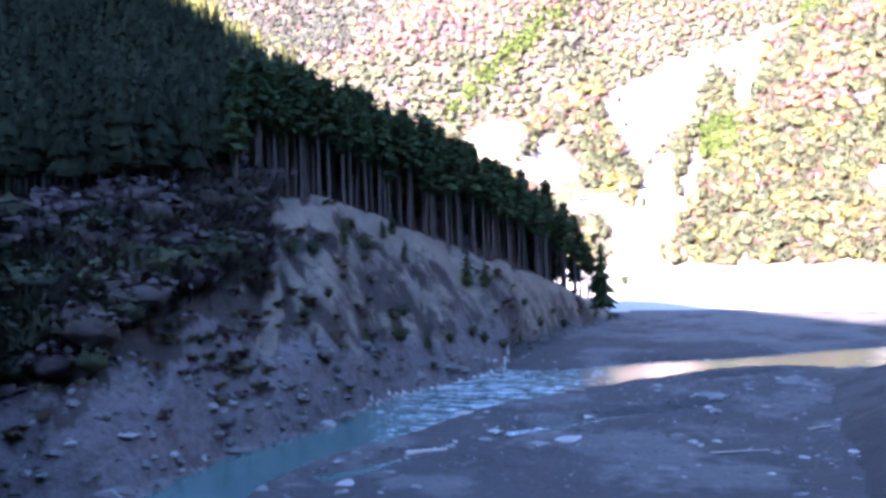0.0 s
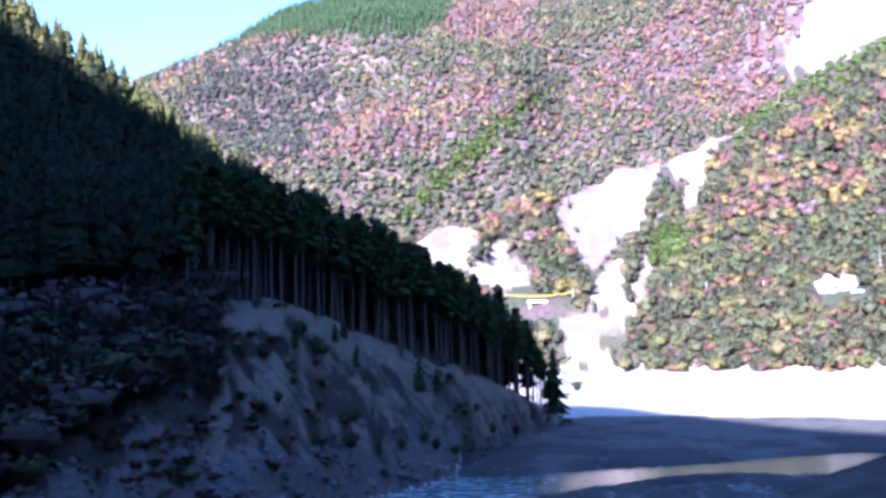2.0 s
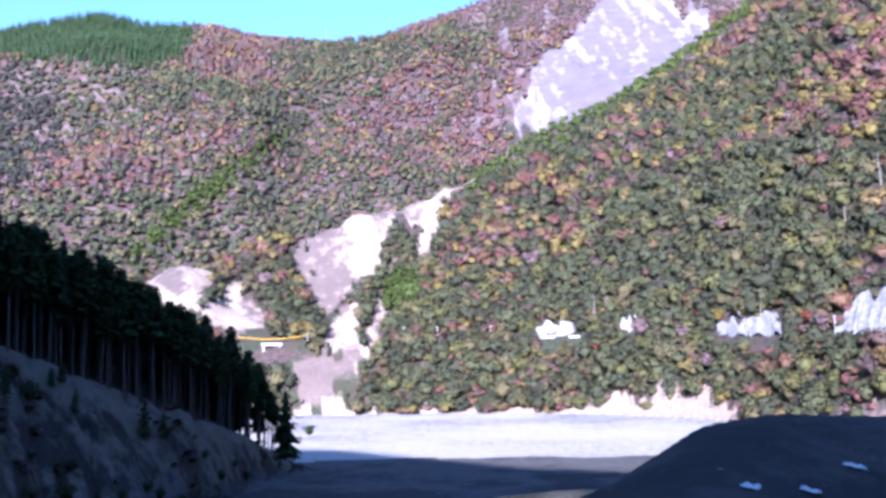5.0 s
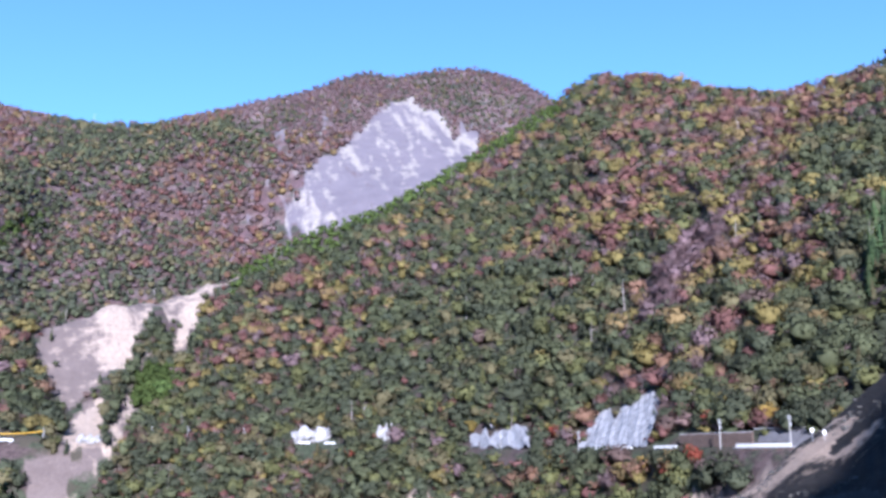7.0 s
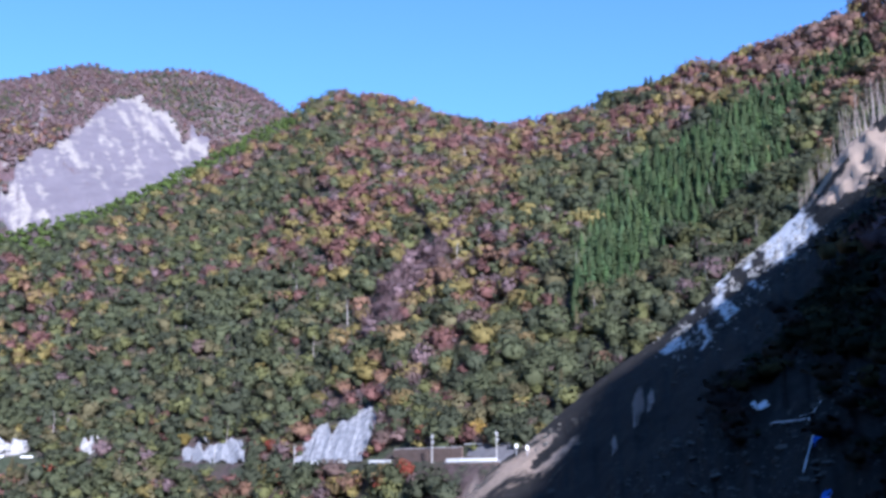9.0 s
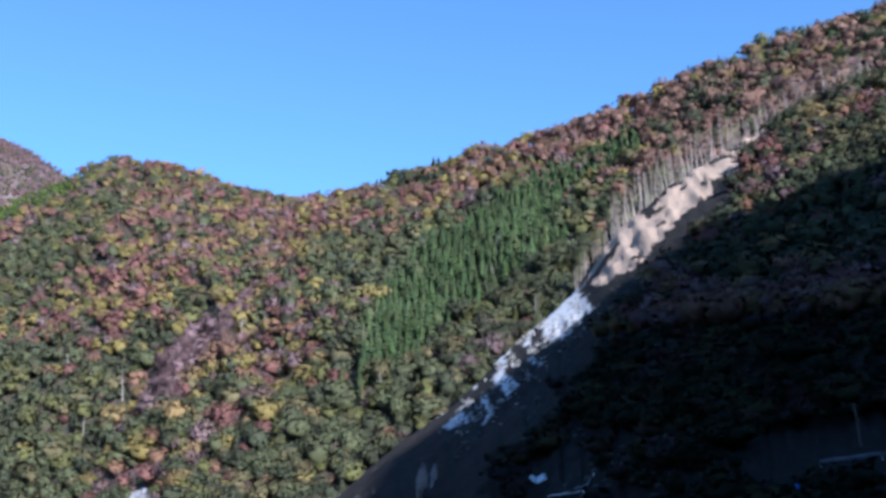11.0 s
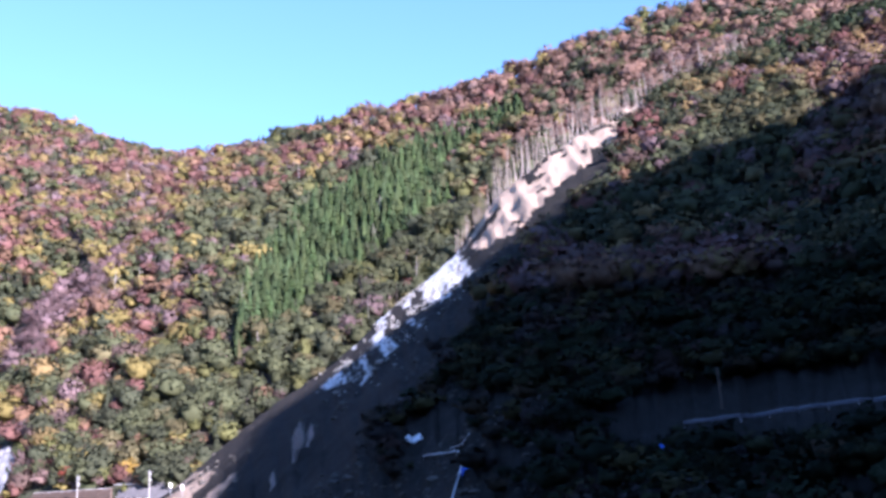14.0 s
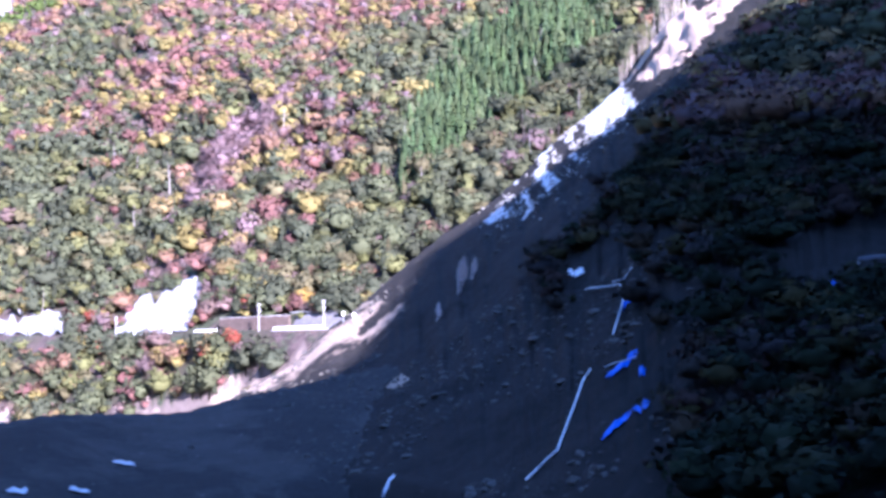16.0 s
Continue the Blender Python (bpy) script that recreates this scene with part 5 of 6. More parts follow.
for k, (a, e, h, kind) in enumerate([(-11.3, -0.4, 5.0, "cone"), (-10.1, -0.9, 3.6, "round"), (-8.6, 0.1, 4.0, "cone"), (-9.1, -0.1, 3.4, "cone"), (-4.4, -2.9, 6.4, "cone"), (-3.4, -3.0, 5.2, "cone"), (-10.2, -5.8, 3.2, "cone"), (-8.2, -6.2, 3.6, "round"),
                                     (-6.7, -6.3, 3.0, "cone"), (-8.6, -4.5, 1.8, "round"), (-8.0, -4.6, 2.4, "round"), (-2.4, -6.5, 2.2, "round"), (-3.5, -6.2, 2.4, "round"), (-6.4, -7.6, 1.6, "round"), (-14.2, -1.0, 3.0, "round"), (-13.0, -1.0, 3.0, "round"),
                                     (-5.4, -6.1, 2.0, "round"), (-4.1, -5.8, 2.3, "round"), (1.0, -5.4, 2.6, "round"), (-0.3, -5.4, 2.4, "round"), (-7.9, -1.5, 4.2, "cone"), (-12.2, -3.4, 2.0, "round"), (-13.6, -4.6, 2.2, "round"), (-1.2, -4.2, 2.0, "round"), (0.4, -4.6, 1.8, "round")]):
    shrub("bank_shrub", kind, h, M_DARK_LEAF, M_BARK, "small dark conifer rooted on the grassy bank" if kind == "cone" else "low dark bush rooted on the grassy bank", on_slope(a, e, 60)[0], 20 + k, "shrub", "shrubs on the bank")

# --- slender bare trees along the top of the scar
def slender(seed, height=18.5):
    global rng
    keep, rng = rng, np.random.default_rng(seed)
    ob = thing("bare_tree", (0, 0, 0), "slender pale-barked tree with leafless top", "tree", "bare trees above the scar")
    bend = rng.uniform(-0.6, 0.6)
    pts = [np.array([bend * (q / 5) ** 2, 0.3 * math.sin(q + seed), height * q / 5 - (0.5 if q == 0 else 0)]) for q in range(6)]
    part("trunk", join([limb(pts[q], pts[q + 1], 0.21 * (1 - q / 6.5), 0.21 * (1 - (q + 1) / 6.5), 5) for q in range(5)]), M_PALE_BARK, ob)
    tw = []
    for k in range(22):
        z = rng.uniform(0.45, 1.0)
        a = rng.uniform(0, 6.28)
        p = np.array([bend * z * z, 0, height * z])
        e = p + [math.cos(a) * rng.uniform(0.6, 1.9), math.sin(a) * rng.uniform(0.6, 1.9), rng.uniform(0.8, 2.4)]
        tw.append(limb(p, e, 0.05, 0.015))
        for s in range(3):
            c = p + (e - p) * rng.uniform(0.4, 1)
            tw.append(limb(c, c + rng.normal(0, 0.5, 3) + [0, 0, 0.4], 0.02, 0.008))
    part("twig_crown", join(tw), M_TWIG_BROWN, ob)
    rng = keep
    return ob


M_TWIG_BROWN = plain("brown_twigs", (0.2, 0.15, 0.125), 0.9, 0.25, 2.0)
protos = [slender(60 + k) for k in range(4)]
count = 0
for a in np.arange(61.5, 79.5, 0.11):
    d = float(table(np.array([a]), E_EDGE)[0]) + rng.uniform(3, 16)
    m = Matrix.Translation(spot(a, d)) @ pose(0, 0, 0, rng.uniform(-5, 5), rng.uniform(-7, 3), rng.uniform(0, 360)) @ Matrix.Scale(rng.uniform(0.75, 1.15) * (0.7 if a < 64 else 1), 4)
    if count < len(protos):
        protos[count].matrix_basis = m
    else:
        q = protos[count % len(protos)]
        keep_m = q.matrix_basis.copy()
        q.matrix_basis = Matrix.Identity(4)
        copy_thing(q, m)
        q.matrix_basis = keep_m
    count += 1
for k, (a, e, h) in enumerate([(51.9, 3.8, 10.5), (52.7, 4.7, 6.0), (50.7, 2.3, 5.0), (90.6, 20.8, 9.0), (90.9, 24.2, 9.0), (87.6, 22.0, 6.5)]):
    shrub("bare_bush", "bare", h, M_TWIG, M_TWIG, "leafless bush with pale grey twigs", on_slope(a, e, 100)[0], 90 + k)
shrub("maple_tree", "round", 9.0, M_RED_LEAF, M_BARK, "rust-red maple below the road", spot(38.0, float(table(np.array([38.0]), C_FOOT)[0]) + 12), 77, "tree")
for k, (a, off, h) in enumerate([(27.2, 17, 8.0), (31.8, 12, 7.5), (32.4, -14, 8.0), (36.6, -12, 7.0), (39.3, -10, 8.5), (40.2, 14, 8.0), (43.2, 16, 8.0), (20.4, -14, 7.5), (15.8, -16, 8.0)]):
    rr = float(road_at(np.array([a]))[0][0])
    shrub("maple_tree", "round", h, M_RED_LEAF if k % 3 else M_OCHRE_LEAF, M_BARK, "russet maple beside the road" if k % 3 else "golden autumn tree beside the road", spot(a, rr + off), 100 + k, "tree", "autumn trees by the road")
shrub("bamboo_clump", "round", 16.0, leaf_material("bamboo_leaves", (0.1, 0.15, 0.045)), M_BARK, "bright green bamboo clump beside the slide", on_slope(10.1, 4.2, 300)[0], 78, "tree")

# --- boulders, stones and driftwood on the riverbed
shapes = []
for k in range(8):
    v, f = rock(1.0, k + 1, 0.3 + 0.06 * (k % 5), 0.36)
    v = v * [1.25, 0.85, 1.0]
    shapes.append(mesh_object("boulder", v, f, M_STONE_PALE if k % 3 == 0 else M_STONE))
    tagged(shapes[-1], "pale angular boulder on the river gravel" if k % 3 == 0 else "grey angular boulder on the river gravel", "boulder", "boulders on the riverbed")
big = [(1.3, -11.4, 1.7), (-3.5, -11.4, 1.0), (9.1, -9.1, 1.9), (-4.6, -9.7, 1.5), (13.4, -8.3, 2.2), (11.0, -8.7, 1.0), (17.0, -6.8, 3.4), (9.2, -9.8, 1.1), (-11.4, -13.5, 1.2), (-0.6, -11.6, 1.2),
       (-5.6, -11.8, 0.9), (-3.0, -10.9, 0.8), (7.4, -9.6, 1.3), (4.0, -10.1, 1.2), (-10.7, -11.0, 0.9), (6.7, -13.0, 0.8), (9.3, -11.4, 0.7), (12.4, -11.8, 0.6), (-16.1, -13.6, 0.9), (17.9, -6.9, 2.0), (16.2, -7.3, 1.3), (14.2, -8.4, 1.4)]
spots = [(a, 22 / math.tan(radians(-e)), s) for a, e, s in big]
while len(spots) < 150:
    a, d = rng.uniform(-17, 21), rng.uniform(86, 185)
    if grid_at(TOP, np.array([a]), np.array([d]))[0] == 0:
        spots.append((a, d, rng.choice([0.3, 0.35, 0.45, 0.7])))
for k, (a, d, s) in enumerate(spots):
    m = Matrix.Translation(spot(a, d, -0.12 * s)) @ pose(0, 0, 0, 0, 0, rng.uniform(0, 360)) @ Matrix.Scale(float(s), 4)
    if k < 8:
        shapes[k].matrix_basis = m
    else:
        q = shapes[k % 8]
        keep_m = q.matrix_basis.copy()
        q.matrix_basis = Matrix.Identity(4)
        copy_thing(q, m)
        q.matrix_basis = keep_m


def rubble(name, az, r, size, label, mat, sink=0.1):
    """Loose stones, too many to count."""
    iv, fi = ico()
    n = len(az)
    z = ground_z(az, r)
    a = rng.uniform(0, 6.28, n)
    s = size[:, None] * rng.uniform(0.6, 1.4, (n, 3)) * [1, 1, 0.6]
    v = iv[None] * rng.uniform(0.7, 1.25, (n, 12, 1)) * s[:, None, :]
    x = v[..., 0] * np.cos(a)[:, None] - v[..., 1] * np.sin(a)[:, None]
    y = v[..., 0] * np.sin(a)[:, None] + v[..., 1] * np.cos(a)[:, None]
    base = np.stack([r * np.sin(np.radians(az)), r * np.cos(np.radians(az)), z - sink * size], 1)
    p = np.stack([x, y, v[..., 2]], -1) + base[:, None, :]
    ob = mesh_object(name, p.reshape(-1, 3), (fi[None] + 12 * np.arange(n)[:, None, None]).reshape(-1, 3), mat)
    return tagged(ob, label, "stones", kind="stuff")


az, r = scatter(14000, -18, 24, 84, 200)
keep = (grid_at(TOP, az, r) == 0) & (fbm(r * np.sin(np.radians(az)), r * np.cos(np.radians(az)), 20, 3, 301) + rng.normal(0, 0.2, len(az)) > -0.02)
az, r = az[keep], r[keep]
m_mixed, t, b = material("mixed_stones", 0.85, 0.25)
geo = t.nodes.new("ShaderNodeNewGeometry")
t.links.new(mix(t, 0.3, ramp(t, geo.outputs["Random Per Island"], [(0.0, (0.035, 0.034, 0.032)), (0.85, (0.1, 0.095, 0.09)), (1.0, (0.26, 0.25, 0.235))]), ramp(t, noise_fac(t, 3.0), [(0.3, (0.05, 0.048, 0.045)), (0.7, (0.16, 0.155, 0.15))])), b.inputs["Base Color"])
rubble("river_stones", az, r, rng.uniform(0.07, 0.22, len(az)) * rng.choice([1, 1, 1, 1, 1, 2.0], len(az)), "loose grey stones over the riverbed", m_mixed)
az, r = scatter(12000, -33, 3, 88, 270)
x, y = r * np.sin(np.radians(az)), r * np.cos(np.radians(az))
tt = (r - table(az, A_FOOT)) / (table(az, A_BENCH) - table(az, A_FOOT))
keep = (tt > -0.06) & (tt < np.interp(az, [-30, -16, -8, 0], [0.5, 0.3, 0.16, 0.12]) * (1 + 0.9 * fbm(x, y, 12, 3, 303)))
az, r, tt = az[keep], r[keep], tt[keep]
rubble("bank_rocks", az, r, rng.uniform(0.25, 0.8, len(az)) * rng.choice([1, 1, 1, 1.7], len(az)) * np.interp(tt, [0, 0.4], [1.15, 0.5]), "broken grey rocks along the foot of the bank", m_mixed, 0.3)
# pale blocks in the gully of the slide and lit rubble at its foot
az, r = scatter(9000, 52, 63, 250, 430)
el = np.degrees(np.arctan2(ground_z(az, r) - H, r))
keep = inside(SNOW, az + 0.5 * rng.normal(size=len(az)), el) & (fbm(az * 3, el * 3, 1.2, 3, 305) > 0.1)
rubble("gully_blocks", az[keep], r[keep], rng.uniform(0.3, 0.8, keep.sum()), "pale broken blocks down the slide gully", M_STONE_PALE, 0.25)
az, r = scatter(6500, 36, 68, 90, 330)
keep = np.isin(grid_at(TOP, az, r), (5, 6)) & (fbm(r * np.sin(np.radians(az)), r * np.cos(np.radians(az)), 25, 3, 307) > 0.05)
rubble("slide_rubble", az[keep], r[keep], rng.uniform(0.2, 0.7, keep.sum()) * rng.choice([1, 1, 1, 1.8], keep.sum()), "dark rubble on the slide and its fan", M_STONE_DARK, 0.25)

for k, (a, d, ln, turn, rad) in enumerate([(-6.9, 103, 4.5, 25, 0.4), (10.5, 104, 6.0, 10, 0.14), (8.2, 137, 3.5, 60, 0.16), (1.6, 142, 3.0, -20, 0.15), (14.6, 118, 3.2, 30, 0.12)]):
    log = thing("driftwood_log", spot(a, d, rad * 0.7), "bleached driftwood log stranded on the gravel", "log", "driftwood", turn)
    part("stem", join([limb((-ln / 2 + q * ln / 4, 0.12 * math.sin(q), 0.03 * q), (-ln / 2 + (q + 1) * ln / 4, 0.12 * math.sin(q + 1), 0.03 * (q + 1)), rad * (1 - q * 0.13), rad * (1 - (q + 1) * 0.13), 7) for q in range(4)]), M_WOOD, log)
    part("branch", limb((ln * 0.1, 0, 0.05), (ln * 0.3, ln * 0.16, 0.35), rad * 0.35, rad * 0.12, 5), M_WOOD, log)


# --- the road along the middle mountain
def on_road(az, off=0.0, up=0.0):
    rr, rz = road_at(np.array([az]))
    d = float(rr[0]) + off
    return Vector((d * math.sin(radians(az)), d * math.cos(radians(az)), float(rz[0]) + up))


def utility_pole(at, height, turn, label="concrete utility pole with crossarms beside the road", mat=M_CONCRETE, metal=M_STEEL):
    ob = thing("utility_pole", at, label, "utility pole", "poles along the road", turn)
    part("shaft", limb((0, 0, -0.5), (0, 0, height), 0.22, 0.15, 10), mat, ob)
    for z, w in ((height - 0.5, 1.5), (height - 1.3, 1.2)):
        arm = part("crossarm", block(w, 0.1, 0.1, (0, 0.2, z), 0.02), metal, ob)
        for x in (-w * 0.42, -w * 0.15, w * 0.15, w * 0.42):
            part("insulator", limb((x, 0.2, z + 0.1), (x, 0.2, z + 0.28), 0.05, 0.035, 6), metal, arm)
    can = part("transformer", limb((0.38, 0, height - 3.2), (0.38, 0, height - 2.4), 0.2, 0.2, 10), metal, ob)
    part("bracket", block(0.4, 0.1, 0.1, (0.2, 0, height - 2.9), 0.02), metal, can)
    return ob


for a, h in ((9.7, 9.0), (11.6, 9.5), (14.6, 9.0), (28.8, 9.0), (33.1, 8.0), (40.7, 9.6), (44.3, 9.6)):
    utility_pole(on_road(a, -3.2 if a > 40 else 3.0), h, -a)
utility_pole(spot(75.6, meet(75.6, 5.2, 70) + 2), 7.0, -40, "dim slanting utility pole on the shaded slope", M_BARK, M_STONE_DARK)


def parapet(a0, a1, high=1.1):
    """A white roadside parapet in blocks."""
    ob = thing("road_parapet", on_road((a0 + a1) / 2, -4), "white concrete parapet along the road edge", "parapet", "road parapets")
    base = ob.matrix_basis.inverted()
    n = max(2, int((a1 - a0) / 0.35))
    for k in range(n):
        p, q = on_road(a0 + (a1 - a0) * k / n, -4), on_road(a0 + (a1 - a0) * (k + 1) / n, -4)
        d = q - p
        v, f = block(d.length - 0.06, 0.35, high, (d.length / 2, 0, 0), 0.04)
        pc = mesh_object("parapet_block", v, f, M_WHITE, parent=ob)
        pc.matrix_basis = base @ Matrix.Translation(p) @ Matrix.Rotation(math.atan2(d.y, d.x), 4, "Z")
    return ob


for a0, a1 in ((17.6, 18.2), (19.0, 19.6), (34.0, 36.0), (37.2, 38.4), (41.5, 44.3)):
    parapet(a0, a1)


def wall_along(name, a0, a1, off, low, high, mat, label, step=0.6, lean=0.0):
    """A roadside wall in upright panels between two azimuths."""
    ob = thing(name, on_road((a0 + a1) / 2, off), label, "retaining wall")
    base = ob.matrix_basis.inverted()
    n = max(2, int((a1 - a0) / step))
    for k in range(n):
        p, q = on_road(a0 + (a1 - a0) * k / n, off), on_road(a0 + (a1 - a0) * (k + 1) / n, off)
        d = q - p
        v, f = block(d.length - 0.05, 0.7, high - low, (d.length / 2, 0, low), 0.06)
        v = v.copy()
        v[:, 1] += (v[:, 2] - low) * lean
        pc = mesh_object("wall_panel", v, f, mat, parent=ob)
        pc.matrix_basis = base @ Matrix.Translation(p) @ Matrix.Rotation(math.atan2(d.y, d.x), 4, "Z")
    part("coping", tube([base @ on_road(a0 + (a1 - a0) * k / 8, off + lean * (high - low), high) for k in range(9)], 0.3, 5), M_CONCRETE, ob, "grey concrete coping")
    return ob


wall_along("retaining_wall", 38.6, 42.4, 5.0, -0.5, 5.2, M_RUST_WALL, "dark brown panelled retaining wall behind the road")
wall_along("retaining_wall", 41.4, 44.8, -4.6, -6.0, -0.2, M_RUST_WALL, "brown stone retaining wall under the road", 0.4, 0.12)
wall_along("netted_wall", 42.5, 45.2, 6.0, -0.5, 6.4, M_WALL_NET, "grey netted concrete slope behind the road", 0.5, 0.5)


def rock_net(a0, a1, lo, hi, skew, label):
    """Steel netting hung over a bare rock face, with its cables."""
    ob = thing("rockfall_net", on_road((a0 + a1) / 2, 5), label, "rockfall net", "rockfall nets")
    base = ob.matrix_basis.inverted()
    na_, nt_ = 40, 22
    pts = []
    for i in range(na_):
        for j in range(nt_):
            s, q = i / (na_ - 1), j / (nt_ - 1)
            a = a0 + (a1 - a0) * s + skew * q
            top = hi * (float(np.interp(s, [0, 0.1, 0.26, 0.32, 0.4, 0.6, 0.8, 0.95, 1], [0.45, 0.62, 0.7, 0.42, 0.66, 0.88, 1.0, 0.95, 0.65])) + 0.15 * noise.noise(Vector((s * 9, lo, 2.0))))
            d = float(road_at(np.array([a]))[0][0]) + 4 + q * top
            fold = 1.9 * noise.noise(Vector((s * 7 + q * 0.8, q * 1.2, lo))) + 0.9 * noise.noise(Vector((s * 19 + q, q * 2.0, hi))) + 0.4 * noise.noise(Vector((s * 37, q * 9, 1.0)))
            p = spot(a, d, 1.2 + fold)
            pts.append(tuple(base @ p))
    f = []
    for i in range(na_ - 1):
        for j in range(nt_ - 1):
            k = i * nt_ + j
            f += [(k, k + nt_, k + nt_ + 1), (k, k + nt_ + 1, k + 1)]
    part("mesh_sheet", (np.array(pts), np.array(f)), M_NET, ob, "grey draped wire netting")
    for i in range(0, na_, 9):
        part("cable", tube([np.array(pts[i * nt_ + j]) + [0, 0, 0.15] for j in range(0, nt_, 3)], 0.06, 4), M_NET, ob)
    return ob


rock_net(33.1, 36.8, 16, 44, 0.8, "grey wire netting draped over a pale rock face")
rock_net(27.1, 30.4, 6, 21, 0.0, "low grey wire netting over a cut beside the road")


def outcrop(a, e, wide, tall, seed, label):
    at, d = on_slope(a, e, 300, 0.5)
    ob = thing("rock_outcrop", at, label, "rock outcrop", "", -a)
    for k in range(9):
        v, f = rock(1.0, seed + k, 1.0, 0.5)
        h = 0.35 + 0.65 * abs(math.sin(seed * 1.3 + k * 2.2))
        part("rock_face", (v * [wide * 0.16, wide * 0.16, tall * 0.42 * h] + [(k - 4) * wide * 0.115, 0.8 * math.sin(k * 1.9), tall * 0.16 * h], f), M_OUTCROP, ob)
    return ob


outcrop(18.5, 2.35, 30, 15, 5, "pale broken rock outcrop beside the road")
outcrop(22.4, 2.4, 9, 15, 9, "narrow pale rock pinnacle above the road")
outcrop(28.9, 3.2, 10, 7, 14, "small pale rock scar above the netting")
outcrop(6.6, 2.0, 12, 8, 21, "pale rock ledge at the foot of the slide")

# yellow barrier of the broken road, and a short white deck
fence = thing("yellow_barrier", on_road(2.1, -4), "yellow sagging barrier across the broken road", "barrier")
base = fence.matrix_basis.inverted()
sag = [base @ on_road(a, -4, 3.6 - 2.6 * (1 - ((a - 2.1) / 2.2) ** 2)) for a in np.linspace(-0.1, 4.3, 12)]
part("rail", tube([tuple(p) for p in sag], 0.3, 6), M_YELLOW, fence)
for a in (-0.1, 4.3):
    p = base @ on_road(a, -4, -1)
    part("post", limb(p, p + Vector((0, 0, 6.5)), 0.4, 0.35, 6), M_CONCRETE, fence)
deck = thing("bridge_deck", on_road(2.3, -8, -3.2), "short white bridge deck by the slide", "bridge", "", -2)
part("slab", block(13, 3.5, 1.2, (0, 0, 0), 0.1), M_WHITE, deck)
for x in (-5, 5):
    part("pier", block(1.4, 2.5, 9.0, (x, 0, -9), 0.15), M_CONCRETE, deck)
for a, h in ((45.4, 3.2), (46.0, 2.6)):
    sg = thing("road_sign", spot(a, meet(a, 2.3, 250)), "small white road sign on a post", "sign", "road signs", -a)
    part("post", limb((0, 0, -0.4), (0, 0, h), 0.09, 0.09, 6), M_STEEL, sg)
    part("panel", block(0.9, 0.08, 1.2, (0, -0.12, h - 0.9), 0.02), M_WHITE, sg)

# --- thin masts on the skyline
def radio_mast(az, r, tall):
    ob = thing("radio_mast", spot(az, r, -0.5), "thin pale lattice mast on the ridge", "mast", "masts on the ridges", -az)
    w = tall * 0.035
    for x, y in ((-w, -w), (w, -w), (w, w), (-w, w)):
        part("leg", limb((x, y, 0), (x * 0.3, y * 0.3, tall), w * 0.16, w * 0.1, 4), M_STEEL, ob)
    for k in range(7):
        q0, q1 = 1 - 0.1 * k, 1 - 0.1 * (k + 1)
        part("brace", join([limb((-w * q0, -w * q0, tall * k / 7), (w * q1, -w * q1, tall * (k + 1) / 7), w * 0.09, w * 0.09), limb((w * q0, w * q0, tall * k / 7), (-w * q1, w * q1, tall * (k + 1) / 7), w * 0.09, w * 0.09)]), M_STEEL, ob)
    part("antenna", limb((0, 0, tall), (0, 0, tall * 1.25), w * 0.14, w * 0.05, 5), M_STEEL, ob)


radio_mast(5.4, 1690, 24)
radio_mast(35.6, 995, 15)

# --- the guard rail on the shaded slope
rail_pts = []
for a in np.arange(73.5, 97.0, 0.75):
    zr = H + 152 * math.tan(radians(float(table(np.array([a]), RAIL_EL)[0])))
    rs = np.linspace(60, 260, 900)
    gz = ground_z(np.full_like(rs, a), rs)
    d = float(rs[int(np.argmax(gz > zr - 0.15))])
    rail_pts.append(spot(a, d + 0.6))
guard = thing("guard_rail", rail_pts[0], "pale steel guard rail along the shaded road", "guard rail")
o = Vector(rail_pts[0])
beam = []
for p, q in zip(rail_pts[:-1], rail_pts[1:]):
    for dz in (0.56, 0.76, 0.96):
        beam.append(limb(p - o + Vector((0, 0, dz)), q - o + Vector((0, 0, dz)), 0.11, 0.11, 5))
part("beam", join(beam), M_RAIL, guard)
for p in rail_pts[::2]:
    part("post", limb(p - o + Vector((0.1, 0, -0.4)), p - o + Vector((0.1, 0, 0.75)), 0.075, 0.075, 6), M_STEEL, guard)


# --- pipes and sheeting on the slide
def pipe(points, radius, label, lift=0.25):
    pts = []
    for (a0, e0), (a1, e1) in zip(points[:-1], points[1:]):
        for s in np.linspace(0, 1, 6)[:-1]:
            a, e = a0 + (a1 - a0) * s, e0 + (e1 - e0) * s
            pts.append(spot(a, meet(a, e, 90), lift))
    pts.append(spot(points[-1][0], meet(points[-1][0], points[-1][1], 90), lift))
    ob = thing("drain_pipe", pts[0], label, "pipe", "pipes on the slide")
    o = Vector(pts[0])
    part("hose", tube([p - o for p in pts], radius, 7), M_PIPE, ob)
    for p in pts[::5]:
        part("clamp", limb(p - o - Vector((0, 0, 0.3)), p - o + Vector((0, 0, radius + 0.05)), 0.06, 0.06, 5), M_STEEL, ob)


pipe([(59.1, 3.75), (60.2, 3.85), (61.0, 3.95), (61.3, 3.4)], 0.16, "white drain pipe lying across the slide")
pipe([(61.3, 3.5), (61.0, 2.6), (60.5, 1.2)], 0.17, "white drain pipe running down the slide")
pipe([(60.6, 4.1), (61.3, 4.3), (61.7, 4.9)], 0.08, "thin white hose lying on the slide")
pipe([(59.2, -0.7), (58.7, -1.4), (58.3, -2.5), (57.7, -3.9), (57.2, -5.1), (56.2, -6.0), (55.4, -6.7)], 0.19, "long white drain pipe running down the brush")
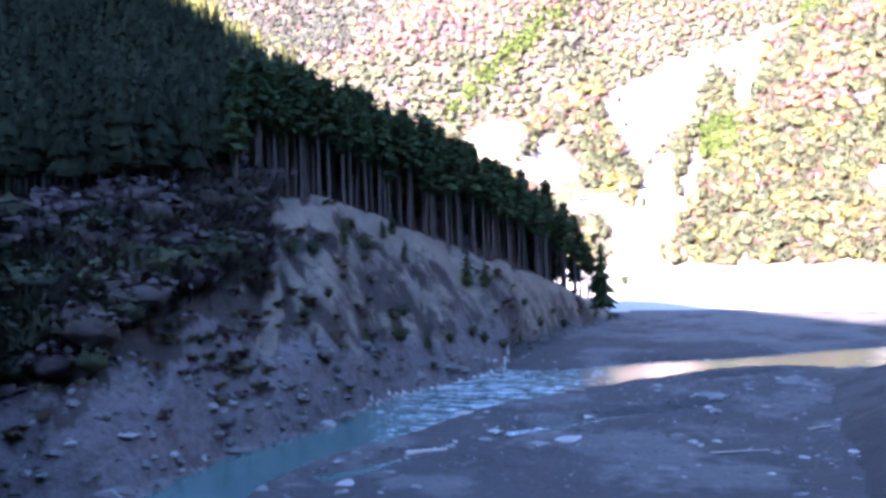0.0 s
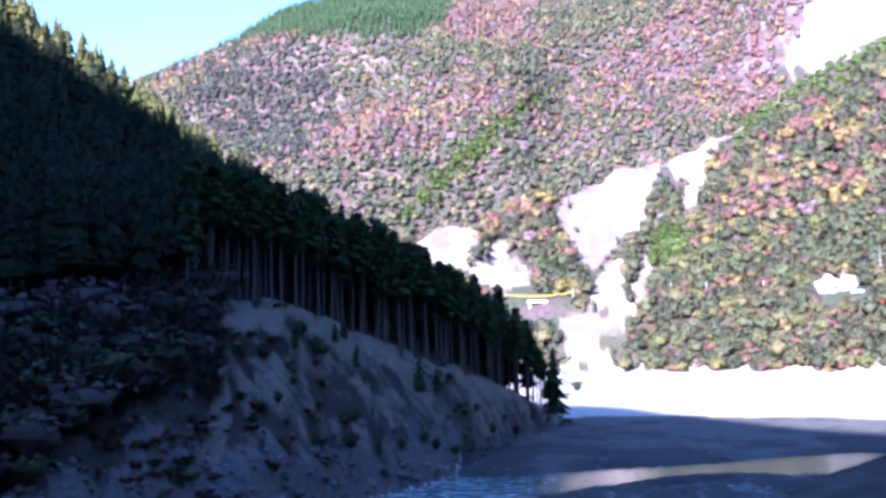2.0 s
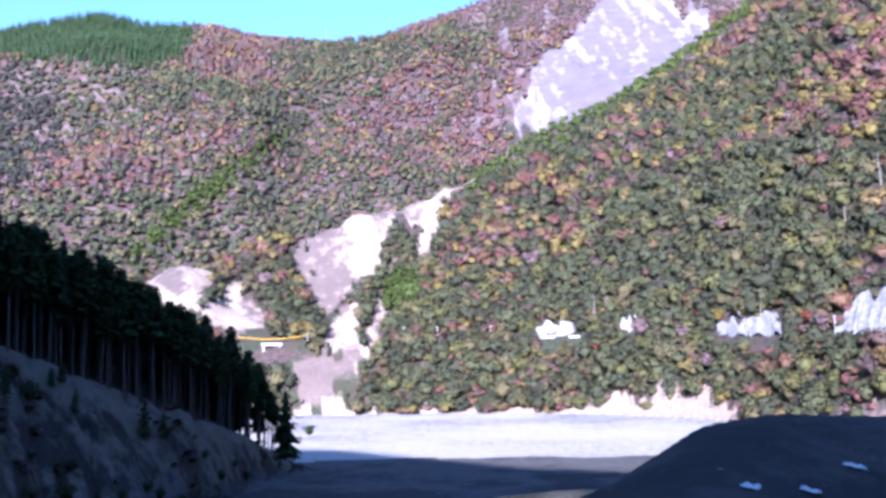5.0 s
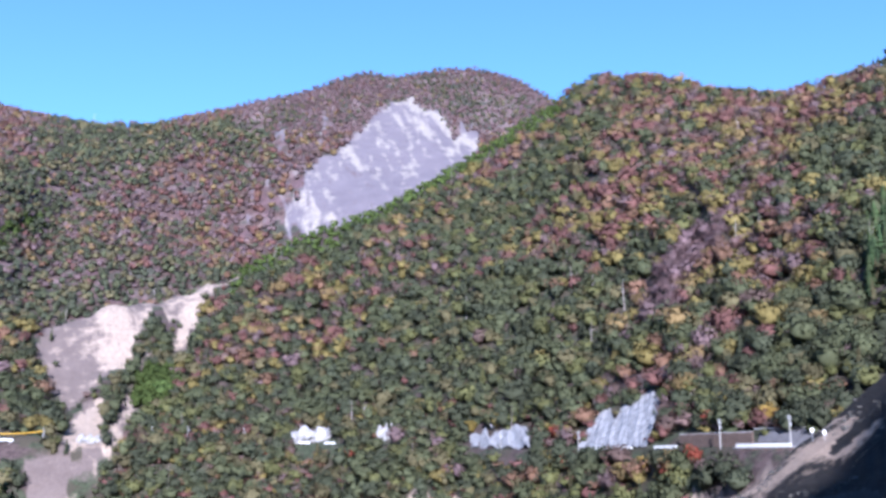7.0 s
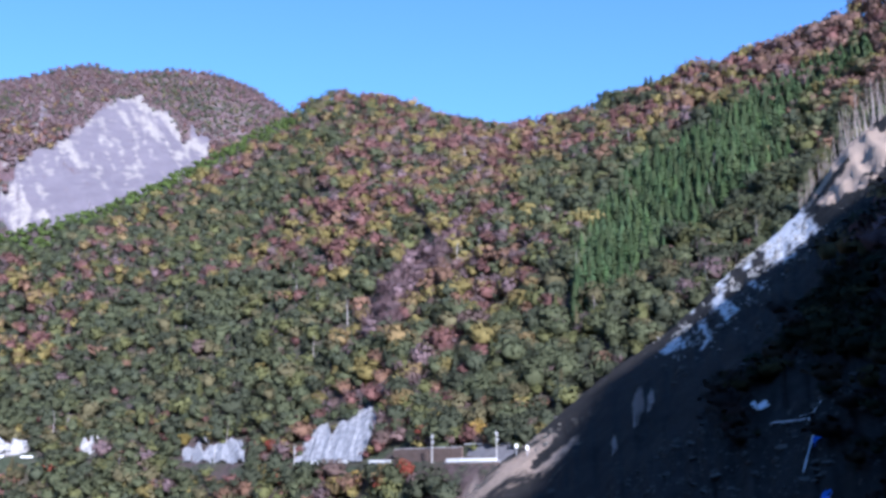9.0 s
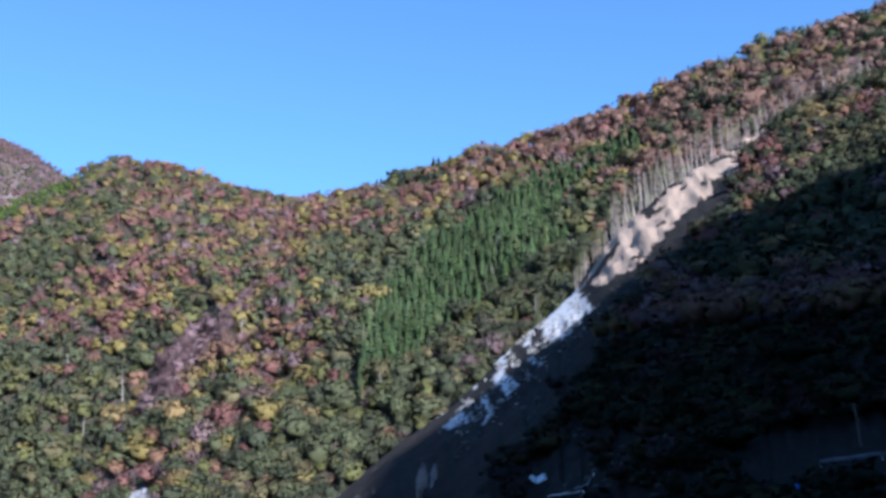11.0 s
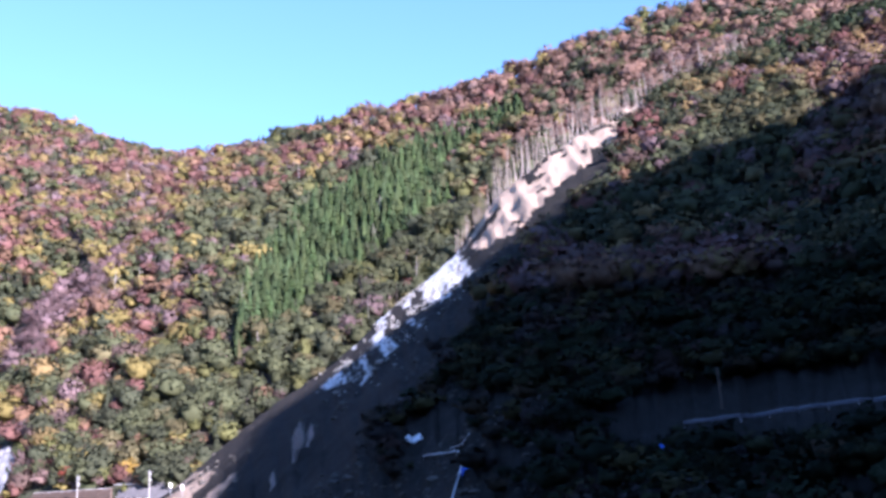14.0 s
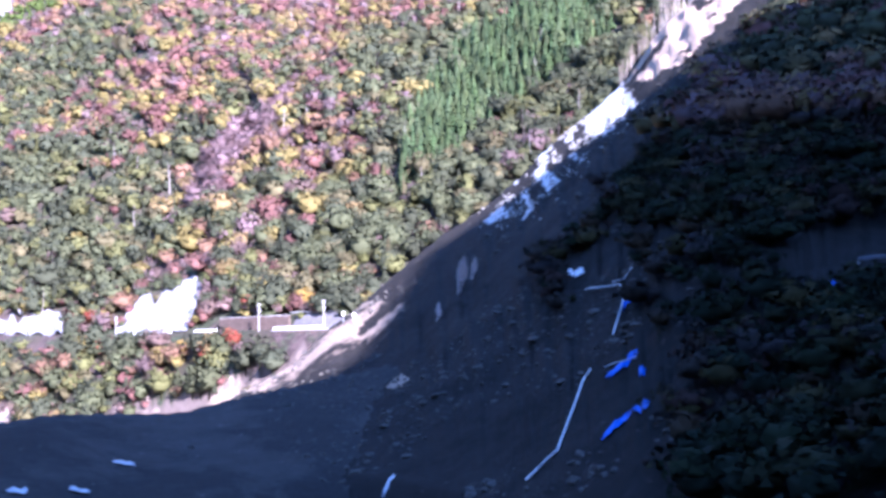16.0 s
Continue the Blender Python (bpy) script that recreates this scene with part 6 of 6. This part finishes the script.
pipe([(60.0, -0.6), (61.7, -0.1)], 0.09, "thin white hose lying on the slide")


def sheeting(a, e, wide, tall, turn, mat, label, seed):
    """A crumpled sheet that lies on the slope."""
    at, d = on_slope(a, e, 90, -0.25)
    ob = thing("tarpaulin", at, label, "tarpaulin", "sheeting on the slide")
    n = 9
    right = Vector((math.cos(radians(a)), -math.sin(radians(a)), 0))
    pts = []
    for i in range(n):
        for j in range(n):
            u, w = (i / (n - 1) - 0.5) * wide, (j / (n - 1) - 0.5) * tall
            u *= 1 + 0.25 * math.sin(j * 1.3 + seed)
            w *= 1 + 0.2 * math.sin(i * 1.7 + seed)
            c, s = math.cos(radians(turn)), math.sin(radians(turn))
            x, up = u * c - w * s, u * s + w * c
            a2 = a + math.degrees(x / d)
            d2 = d + up / 0.55 * 0.75
            p = spot(a2, d2, 0.35 + 0.3 * noise.noise(Vector((u * 0.9, w * 0.9, seed))))
            pts.append(tuple(p - at))
    f = []
    for i in range(n - 1):
        for j in range(n - 1):
            k = i * n + j
            f += [(k, k + n, k + n + 1), (k, k + n + 1, k + 1)]
    v = np.array(pts)
    top = len(v)
    v = np.concatenate([v, v - [0, 0, 0.06]])
    f = np.array(f)
    part("sheet", (v, np.concatenate([f, f[:, ::-1] + top])), mat, ob)


sheeting(61.6, 3.2, 2.6, 2.0, 10, M_BLUE, "blue tarpaulin heaped beside the pipe", 1)
sheeting(60.9, -0.5, 4.2, 1.3, 18, M_BLUE, "torn blue tarpaulin over the brush", 2)
sheeting(60.5, -3.7, 4.6, 1.1, 42, M_BLUE, "long torn blue tarpaulin down the slope", 3)
sheeting(61.9, -2.9, 1.8, 2.2, 5, M_BLUE, "folded blue tarpaulin caught on the slope", 4)
sheeting(62.0, -0.9, 0.8, 2.0, 0, M_BLUE, "narrow strip of blue tarpaulin", 5)
sheeting(72.4, 3.0, 0.9, 3.0, 20, M_BLUE, "strip of blue tarpaulin high in the brush", 6)
sheeting(58.6, 4.7, 2.8, 1.6, 15, M_SHEET, "white sheet spread on the slide", 7)
sheeting(33.6, -5.0, 2.8, 1.8, 10, M_SHEET, "crumpled white sheeting on the debris mound", 8)
sheeting(28.4, -6.1, 2.4, 1.6, 5, M_SHEET, "crumpled white sheeting on the debris mound", 9)
sheeting(31.4, -6.3, 2.4, 1.4, -5, M_SHEET, "crumpled white sheeting on the debris mound", 10)
sheeting(47.8, -6.6, 2.6, 0.6, 50, M_SHEET, "strip of white sheeting on the fan", 11)
